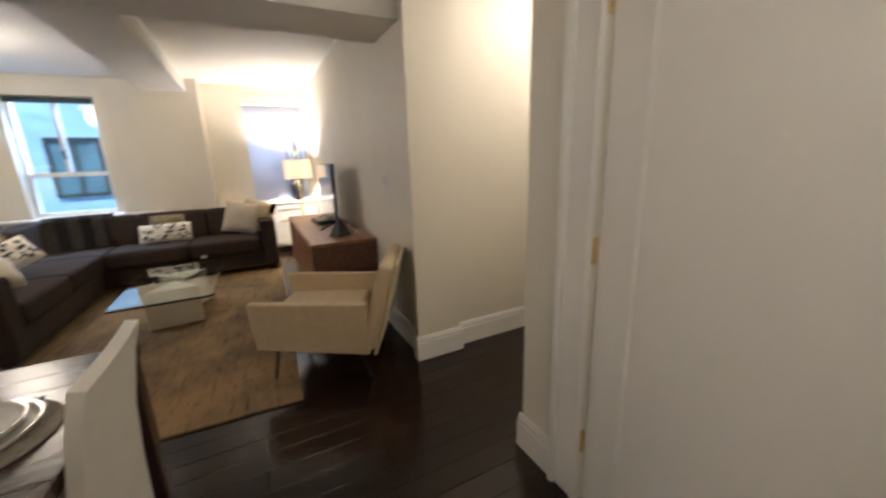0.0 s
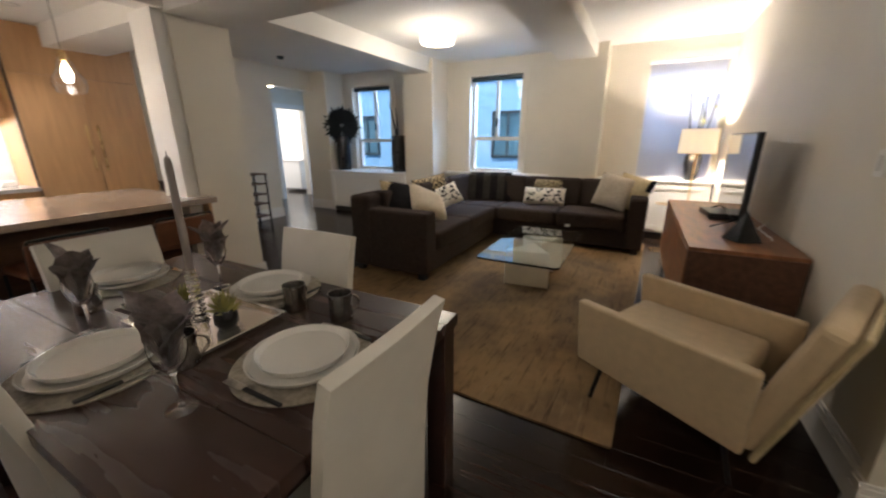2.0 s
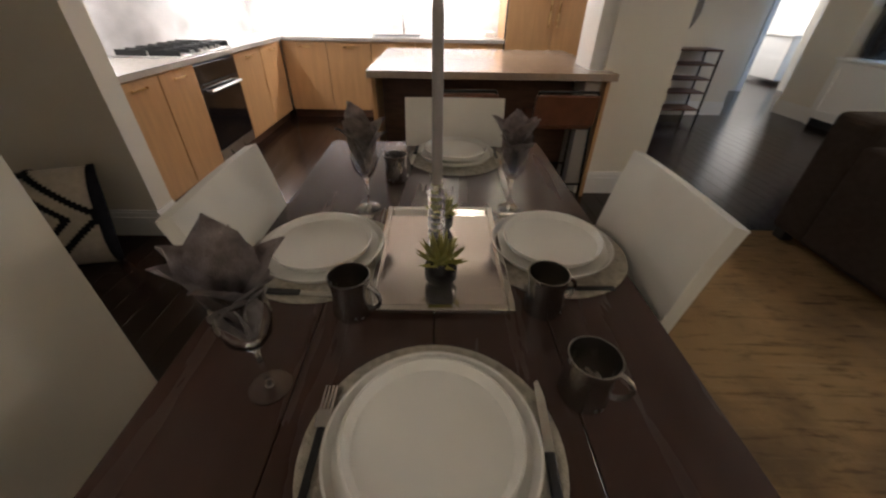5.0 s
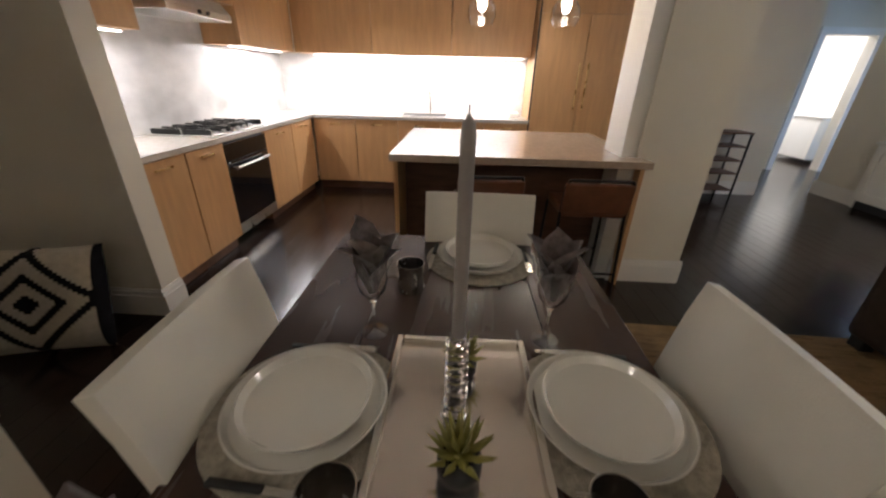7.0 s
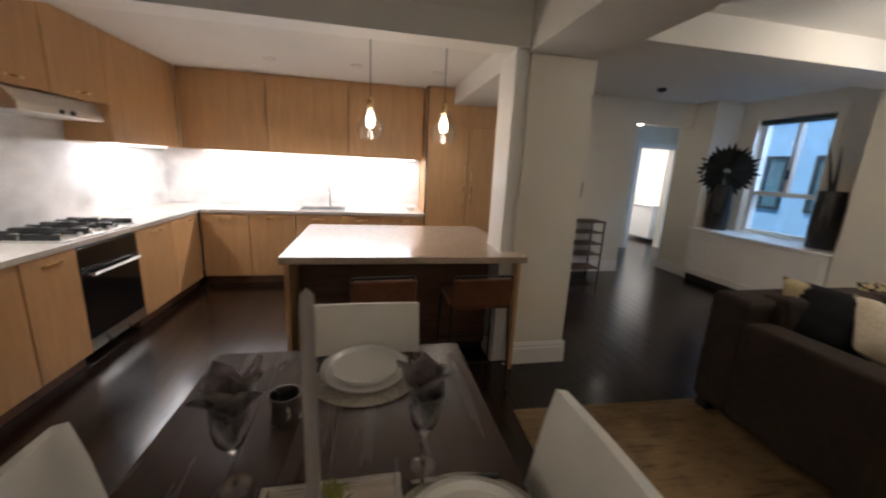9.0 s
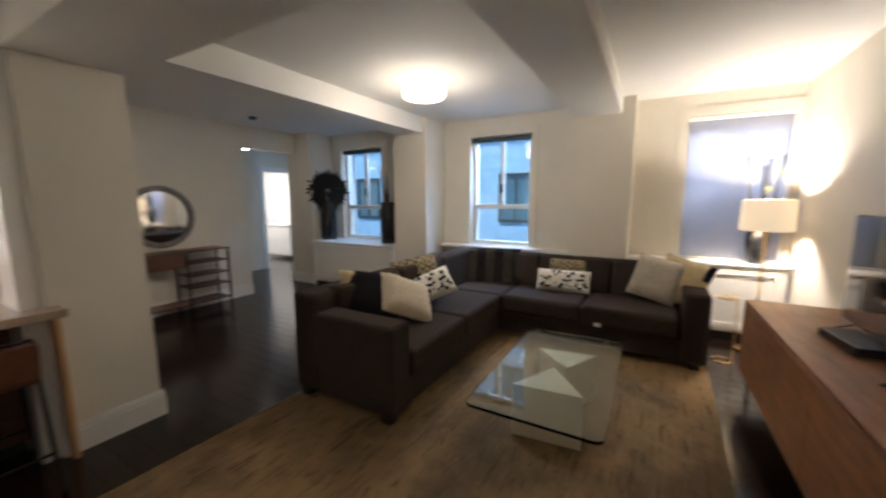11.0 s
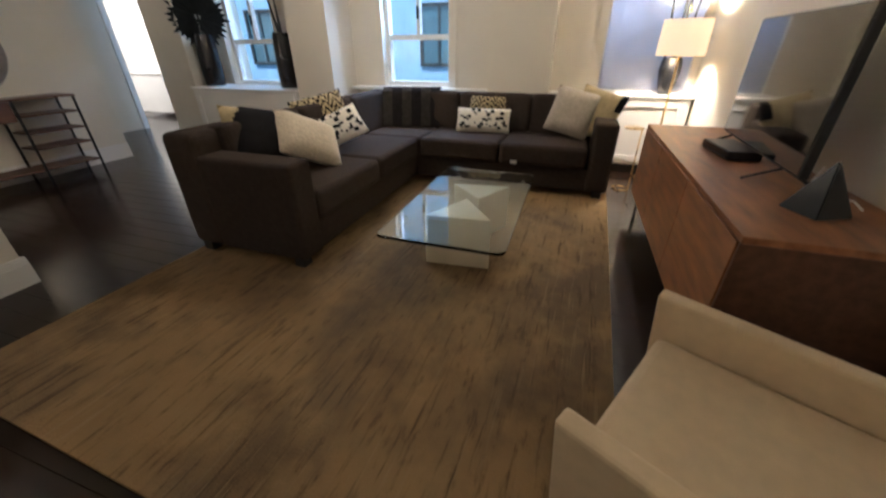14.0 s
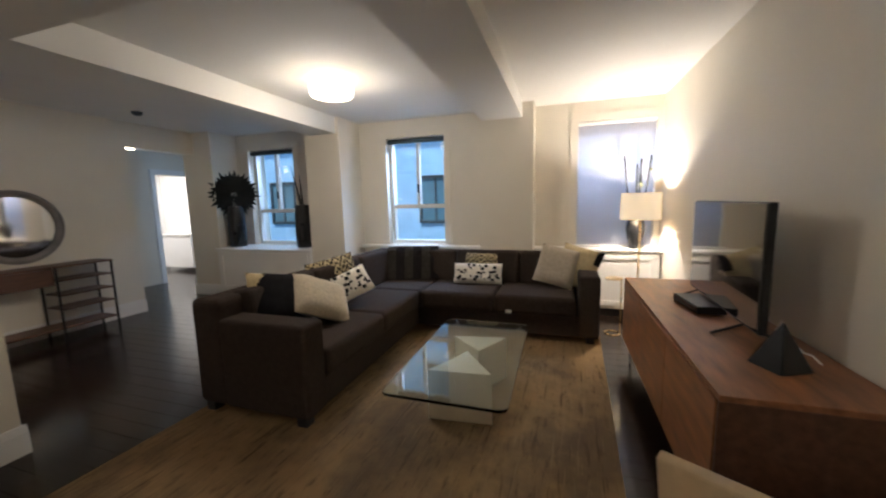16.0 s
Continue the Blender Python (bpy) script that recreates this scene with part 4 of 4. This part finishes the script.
part("rim", boxes((-0.2, 0.2, -0.30, -0.28, 0.001, 0.006), (-0.2, 0.2, 0.28, 0.30, 0.001, 0.006), (-0.2, -0.18, -0.28, 0.28, 0.001, 0.006), (0.18, 0.2, -0.28, 0.28, 0.001, 0.006)), STEEL, sk)
# Flat black sheet in place of the shaded hollow below the rim.
part("basin_shade_sheet", box(-0.18, 0.18, -0.28, 0.28, 0.0005, 0.003), BLACKMETAL, sk)
fc = thing("kitchen_faucet", pose(-5.66, -1.14, SLAB + 0.001), "tall chrome gooseneck faucet behind the sink", "faucet")
part("spout", tube([(0, 0, 0), (0, 0, 0.24)] + [(0.08 - 0.08 * math.cos(a), 0, 0.24 + 0.08 * math.sin(a)) for a in (0.5, 1.1, 1.7, 2.4, 3.1)] + [(0.16, 0, 0.2)], 0.012), CHROME, fc)
part("lever", tube([(0, 0.012, 0.05), (0, 0.07, 0.08)], 0.007), CHROME, fc)
part("base", lathe([(0, 0), (0.026, 0), (0.024, 0.03), (0, 0.03)], 18), CHROME, fc)
bs = thing("counter_box", pose(-5.5, -0.06, SLAB + 0.001), "small white box at the end of the worktop", "box")
part("body", box(-0.08, 0.08, -0.06, 0.06, 0, 0.06, 0.01), TRIM, bs)

isl = thing("kitchen_island", pose(-3.485, -0.34, 0), "maple kitchen island with an overhanging brown quartz top", "island")
part("top", box(-0.665, 0.66, -0.84, 0.84, 0.875, 0.922, 0.003), ISLANDTOP, isl)
part("body", box(-0.60, 0.26, -0.79, 0.79, 0.08, 0.874), WALNUTDK, isl)
part("toe_kick", box(-0.55, 0.22, -0.75, 0.75, 0, 0.08), BLACKPLASTIC, isl)
part("end_panel", box(-0.61, 0.60, -0.82, -0.791, 0, 0.874, 0.002), MAPLE, isl)
part("end_panel", box(-0.61, 0.60, 0.791, 0.82, 0, 0.874, 0.002), MAPLE, isl)


def stool():
    s = thing("bar_stool", pose(-2.84, 0.12, 0), "brown leather counter stool with a black metal frame", "stool", "stools at the island")
    # faces the island, towards -x
    part("seat", box(-0.20, 0.18, -0.20, 0.20, 0.60, 0.655, 0.018, 3), LEATHER, s)
    part("backrest", moved(box(-0.014, 0.014, -0.205, 0.205, 0.0, 0.20, 0.012, 3), pose(0.19, 0, 0.63, 0, 8, 0)), LEATHER, s)
    for y in (-0.20, 0.20):
        part("back_post", tube([(0.17, y, 0.60), (0.21, y, 0.80), (0.222, y * 0.92, 0.845)], 0.009), BLACKMETAL, s)
        part("leg", tube([(0.17, y, 0.60), (0.22, y * 1.08, 0.0)], 0.010), BLACKMETAL, s)
        part("leg", tube([(-0.18, y, 0.60), (-0.22, y * 1.08, 0.0)], 0.010), BLACKMETAL, s)
    part("top_rail", tube([(0.222, -0.185, 0.845), (0.222, 0.185, 0.845)], 0.009), BLACKMETAL, s)
    for x in (-0.21, 0.205):
        part("foot_rail", tube([(x, -0.21, 0.22), (x, 0.21, 0.22)], 0.008), BLACKMETAL, s)
    return s


s0 = stool()
copy_thing(s0, pose(-2.84, -0.54, 0, 0, 0, 4))


def pendant(y):
    p = thing("pendant_lamp", pose(-3.5, y, 2.5), "clear glass pendant lamp with a glowing bulb", "pendant lamp", "pendants over the island")
    part("canopy", lathe([(0, 0), (0.06, 0), (0.06, -0.02), (0, -0.025)], 24), CHROME, p)
    part("cord", tube([(0, 0, -0.02), (0, 0, -0.50)], 0.003, 6), BLACKPLASTIC, p)
    part("socket", lathe([(0, -0.48), (0.022, -0.49), (0.025, -0.56), (0, -0.57)], 18), BRASS, p)
    g = part("glass_shade", lathe([(0.03, -0.54), (0.045, -0.57), (0.055, -0.62), (0.095, -0.68), (0.10, -0.73), (0.08, -0.78), (0.077, -0.78), (0.096, -0.73), (0.091, -0.68), (0.052, -0.62), (0.042, -0.57), (0.028, -0.54)], 28), GLASS, p)
    g.visible_shadow = False
    part("bulb", lathe([(0, -0.57), (0.014, -0.58), (0.034, -0.64), (0.03, -0.675), (0, -0.69)], 18), BULB, p)


pendant(-0.61)
pendant(-0.03)
for x, y in ((-4.7, -1.6), (-4.65, -0.75), (-4.6, 0.1), (-3.4, -1.8)):
    dl = thing("downlight", pose(x, y, 2.5), "small round recessed kitchen downlight", "downlight", "kitchen downlights")
    part("rim", lathe([(0.04, 0), (0.06, 0), (0.058, -0.006), (0.04, -0.004)], 24), STEEL, dl)

# ---------------------------------------------------------------- dining
TZ = 0.75


def dining_table():
    t = thing("dining_table", pose(-1.07, -0.715, 0), "dark stained wooden dining table with thick square legs", "dining table")
    for k in range(4):
        part("plank", box(-0.86, 0.86, -0.49 + 0.245 * k + 0.0008, -0.49 + 0.245 * (k + 1) - 0.0008, 0.705, TZ, 0.002), TABLEWOOD, t)
    part("apron", boxes((-0.80, 0.80, -0.41, -0.39, 0.62, 0.704), (-0.80, 0.80, 0.39, 0.41, 0.62, 0.704), (-0.80, -0.78, -0.39, 0.39, 0.62, 0.704), (0.78, 0.80, -0.39, 0.39, 0.62, 0.704)), TABLEWOOD, t)
    for x in (-0.82, 0.82):
        for y in (-0.42, 0.42):
            part("leg", box(x - 0.04, x + 0.04, y - 0.04, y + 0.04, 0, 0.7045, 0.003), TABLEWOOD, t)


dining_table()


def dining_chair(m):
    c = thing("dining_chair", m, "white leather upholstered dining chair with a tall plain back", "chair", "chairs round the dining table")
    # faces +y
    part("seat", box(-0.225, 0.225, -0.20, 0.25, 0.40, 0.475, 0.02, 3), WHITELEATHER, c)
    bm = bmesh.new()
    prof = [(-0.19, 0.12), (-0.20, 0.45), (-0.215, 0.65), (-0.25, 0.85), (-0.275, 0.945)]
    rows = []
    for y, z in prof:
        rows.append([bm.verts.new((-0.225 + 0.05 * q, y - 0.008 * (1 - ((q - 4.5) / 4.5) ** 2), z)) for q in range(10)])
    for a, b in zip(rows, rows[1:]):
        for q in range(9):
            bm.faces.new((a[q], a[q + 1], b[q + 1], b[q])).smooth = True
    bmesh.ops.recalc_face_normals(bm, faces=bm.faces)
    bmesh.ops.solidify(bm, geom=bm.faces[:], thickness=0.035)
    part("backrest", bm, WHITELEATHER, c)
    for x in (-0.20, 0.20):
        part("leg", moved(box(x - 0.02, x + 0.02, 0.20, 0.24, 0, 0.405, 0.003), Matrix.Identity(4)), TABLEWOOD, c)
        part("leg", box(x - 0.02, x + 0.02, -0.19, -0.15, 0, 0.405, 0.003), TABLEWOOD, c)
    return c


ch = dining_chair(pose(-0.39, -0.74, 0, 0, 0, 90))
copy_thing(ch, pose(-1.67, -0.63, 0, 0, 0, -90))
copy_thing(ch, pose(-1.06, -1.0, 0, 0, 0, 2))
copy_thing(ch, pose(-1.03, -0.36, 0, 0, 0, 180))


def place_setting(m):
    g = "place settings"
    mt = thing("placemat", m @ pose(0, 0, TZ + 0.001), "round woven grey-beige placemat on the dining table", "placemat", g)
    prof = [(0, 0.0), (0.188, 0.0)] + [(0.188 - 0.006 * i, 0.0042 + 0.0012 * (i % 2)) for i in range(31)] + [(0, 0.005)]
    part("weave", lathe(prof, 48), PLACEMAT, mt)
    part("border", lathe([(0.188, 0.0), (0.20, 0.0), (0.201, 0.004), (0.196, 0.0065), (0.188, 0.005)], 48), PLACEMAT, mt)
    solo("dinner_plate", lathe([(0, 0.0), (0.09, 0.0), (0.150, 0.010), (0.160, 0.024), (0.161, 0.0265), (0.157, 0.0265), (0.147, 0.014), (0.12, 0.0085), (0, 0.007)], 56), PORCELAIN, m @ pose(0, 0, TZ + 0.008), "large white porcelain dinner plate on a placemat", "plate", g)
    solo("salad_plate", lathe([(0, 0.0), (0.065, 0.0), (0.122, 0.012), (0.133, 0.030), (0.134, 0.033), (0.130, 0.033), (0.119, 0.017), (0.09, 0.010), (0, 0.008)], 56), PORCELAIN, m @ pose(0, 0, TZ + 0.018), "smaller white porcelain plate stacked on a dinner plate", "plate", g)
    f = thing("fork", m @ pose(-0.175, 0.0, TZ + 0.009), "silver fork beside the plates", "fork", g)
    part("handle", box(-0.006, 0.006, -0.11, 0.03, 0, 0.006, 0.002), BLACKPLASTIC, f)
    part("tines", boxes((-0.011, 0.011, 0.03, 0.06, 0.001, 0.004), *[(x - 0.0018, x + 0.0018, 0.06, 0.105, 0.001, 0.004) for x in (-0.009, -0.003, 0.003, 0.009)]), CHROME, f)
    k = thing("knife", m @ pose(0.175, 0.0, TZ + 0.009, 0, 0, -4), "silver knife with a dark handle beside the plates", "knife", g)
    part("handle", box(-0.008, 0.008, -0.11, -0.01, 0, 0.008, 0.003), BLACKPLASTIC, k)
    part("blade", prism([(-0.007, -0.01), (0.008, -0.01), (0.009, 0.08), (0.002, 0.115), (-0.006, 0.11)], 0.001, 0.0035), CHROME, k)


place_setting(pose(-0.48, -0.715, 0, 0, 0, 90))
place_setting(pose(-1.72, -0.63, 0, 0, 0, -90))
place_setting(pose(-1.0, -1.01, 0, 0, 0, 0))
place_setting(pose(-1.02, -0.40, 0, 0, 0, 180))


def wine_glass(x, y, seed):
    g = thing("wine_glass", pose(x, y, TZ + 0.001), "wine glass holding a folded grey linen napkin", "wine glass", "glasses on the dining table")
    b = part("glass", lathe([(0, 0.0), (0.036, 0.0), (0.036, 0.002), (0.008, 0.008), (0.0045, 0.02), (0.0045, 0.095), (0.012, 0.105), (0.034, 0.135), (0.041, 0.17), (0.036, 0.215), (0.0345, 0.215), (0.0395, 0.17), (0.032, 0.137), (0.010, 0.109), (0, 0.107)], 28), GLASS, g)
    b.visible_shadow = False
    random.seed(seed)
    for k in range(8):
        a = 2 * math.pi * k / 8 + random.uniform(-0.25, 0.25)
        lean, h = random.uniform(0.03, 0.10), random.uniform(0.25, 0.34)
        bm = bmesh.new()
        rows = []
        for i in range(7):
            s = i / 6
            r, z = 0.004 + 0.012 * s + lean * max(0, s - 0.45) ** 1.3 * 1.6, 0.125 + (h - 0.125) * s - 0.05 * max(0, s - 0.75)
            w = (0.010 + 0.034 * math.sin(math.pi * min(1, s * 0.95) ** 1.3)) * (1 if s < 0.95 else 0.2)
            c = Vector((r * math.cos(a), r * math.sin(a), z))
            t = Vector((-math.sin(a), math.cos(a), 0))
            o = Vector((math.cos(a), math.sin(a), 0))
            rows.append([bm.verts.new(c + t * w * u - o * 0.012 * u * u * (1 + noise.noise((k, i, u)))) for u in (-1, -0.4, 0.4, 1)])
        for p, q in zip(rows, rows[1:]):
            for j in range(3):
                bm.faces.new((p[j], p[j + 1], q[j + 1], q[j])).smooth = True
        bmesh.ops.solidify(bm, geom=bm.faces[:], thickness=0.002)
        part("napkin_fold", bm, NAPKIN, g, "grey linen fold")


wine_glass(-1.26, -0.93, 1)
wine_glass(-1.26, -0.475, 2)
wine_glass(-0.59, -1.0, 3)


def cup(x, y, a):
    c = thing("metal_mug", pose(x, y, TZ + 0.001, 0, 0, a), "dark pewter mug with a looped handle", "mug", "mugs on the dining table")
    part("body", lathe([(0, 0), (0.040, 0.0), (0.043, 0.01), (0.039, 0.06), (0.044, 0.10), (0.041, 0.10), (0.036, 0.06), (0.039, 0.012), (0, 0.008)], 32), PEWTER, c)
    part("handle", tube([(0.038 + 0.03 * math.sin(q), 0, 0.052 - 0.03 * math.cos(q)) for q in [math.pi * i / 8 for i in range(9)]], 0.005), PEWTER, c)


for x, y, a in ((-1.48, -0.86, 20), (-0.78, -0.89, 70), (-0.79, -0.475, 100), (-0.575, -0.455, 60)):
    cup(x, y, a)
ty = thing("serving_tray", pose(-0.995, -0.70, TZ + 0.001), "rectangular polished silver serving tray on the table", "tray")
part("bed", box(-0.22, 0.22, -0.15, 0.15, 0, 0.008, 0.002), TRAYM, ty)
rim = bmesh.new()
for s in (-1, 1):
    bm_box(rim, -0.232, 0.232, *sorted((s * 0.146, s * 0.162)), 0.006, 0.022, 0.003)
    bm_box(rim, *sorted((s * 0.216, s * 0.232)), -0.146, 0.146, 0.006, 0.022, 0.003)
part("rim", rim, CHROME, ty)


def candlestick(x, y):
    c = thing("candlestick", pose(x, y, TZ + 0.0095), "ribbed glass candlestick with a tall grey taper candle", "candlestick")
    prof = [(0, 0.0), (0.03, 0.0), (0.03, 0.008)]
    for k in range(9):
        z = 0.01 + k * 0.019
        prof += [(0.014, z), (0.023, z + 0.0055), (0.0235, z + 0.010), (0.014, z + 0.0155)]
    prof += [(0.016, 0.19), (0, 0.19)]
    part("glass_stem", lathe(prof, 24), GLASS, c, "stacked clear glass rings")
    part("candle", lathe([(0, 0.192), (0.0125, 0.192), (0.0115, 0.54), (0.0095, 0.565), (0, 0.578)], 20), CANDLEWAX, c)
    part("wick", tube([(0, 0, 0.575), (0.001, 0, 0.588)], 0.0012, 5), BLACKPLASTIC, c)


candlestick(-1.01, -0.71)


def succulent(x, y, s=1.0, seed=3):
    p = thing("potted_succulent", pose(x, y, TZ + 0.0095), "small spiky green succulent in a round black pot", "potted plant", "plants on the tray")
    part("pot", lathe([(0, 0), (0.026 * s, 0), (0.038 * s, 0.02 * s), (0.038 * s, 0.05 * s), (0.028 * s, 0.068 * s), (0.024 * s, 0.066 * s), (0.03 * s, 0.05 * s), (0, 0.045 * s)], 24), BLACKCERAMIC, p)
    random.seed(seed)
    for k in range(34):
        a, tilt = k * 2.4, 0.15 + 1.25 * k / 34
        L = (0.085 - 0.02 * k / 34) * s
        bm = bmesh.new()
        d = Vector((math.cos(a) * math.sin(tilt), math.sin(a) * math.sin(tilt), math.cos(tilt)))
        t = Vector((-math.sin(a), math.cos(a), 0))
        o = Vector((0, 0, 0.055 * s))
        w = 0.006 * s
        ups = d.cross(t)
        v = [bm.verts.new(o + q) for q in (t * w, -t * w, d * L * 0.55 + t * w * 1.1 - ups * 0.004, d * L * 0.55 - t * w * 1.1 - ups * 0.004, d * L)]
        lo = [bm.verts.new(o + q) for q in (ups * 0.003, d * L * 0.5 + ups * 0.003)]
        bm.faces.new((v[0], v[1], v[3], v[2])), bm.faces.new((v[2], v[3], v[4]))
        bm.faces.new((v[1], v[0], lo[0])), bm.faces.new((v[0], v[2], lo[1], lo[0])), bm.faces.new((v[3], v[1], lo[0], lo[1])), bm.faces.new((v[2], v[4], lo[1])), bm.faces.new((v[4], v[3], lo[1]))
        part("leaf", bm, LEAFY, p)


succulent(-0.87, -0.70, 1.0)
succulent(-1.11, -0.695, 0.85, 5)

# floor pillow leaning in the alcove
fp = thing("floor_pillow", pose(-1.90, -2.85, 0.0, -18, 0, 104), "large cream floor pillow with black diamond pattern", "pillow")
part("cover", cushion(0.60, 0.56, 0.20, 9), PLUSHGREY, fp)
def diamond(u, v):
    e = abs(u) + abs(v)
    return 0.86 < e < 1.05 or 0.22 > e or 0.42 < e < 0.56 or abs(abs(u) - 0.96) < 0.05
part("pattern", cushion(0.606, 0.566, 0.21, 9, 36, keep=diamond), PLUSHBLACK, fp, "black woven diamonds")

# ---------------------------------------------------------------- floor planks
random.seed(7)
PW, PL = 0.127, 1.9
plank_meshes = []
for k in range(6):
    L = PL * (0.7 + 0.1 * k)
    bm = box(0, L - 0.0012, 0, PW - 0.0014, -0.0155, 0.0)
    top = [e for e in bm.edges if all(abs(v.co.z) < 1e-6 for v in e.verts)]
    bmesh.ops.bevel(bm, geom=top, offset=0.0012, segments=1, affect="EDGES")
    plank_meshes.append((L, mesh_of("plank", bm, FLOORM)))
rest = bmesh.new()
near = []
for r in range(int((6.5 + 3.6) / PW)):
    y = -3.6 + r * PW
    x = -9.5 - random.uniform(0, PL)
    while x < 4.0:
        L, me = random.choice(plank_meshes)
        if -6.2 < x < 1.3 and -3.0 < y < 4.7 and len(near) < 300 and not (-2.3 < x and x + L < 0.5 and 0.4 < y < 4.0):
            near.append((x, y, me))
        else:
            bm_box(rest, x, x + L - 0.0012, y, y + PW - 0.0014, -0.0155, -0.0002)
        x += L
pr = part("plank_field", rest, FLOORM, floor)
tagged(pr, kind="stuff")
for x, y, me in near:
    p = new("plank", me)
    p.parent, p.location = floor, (x, y, 0)
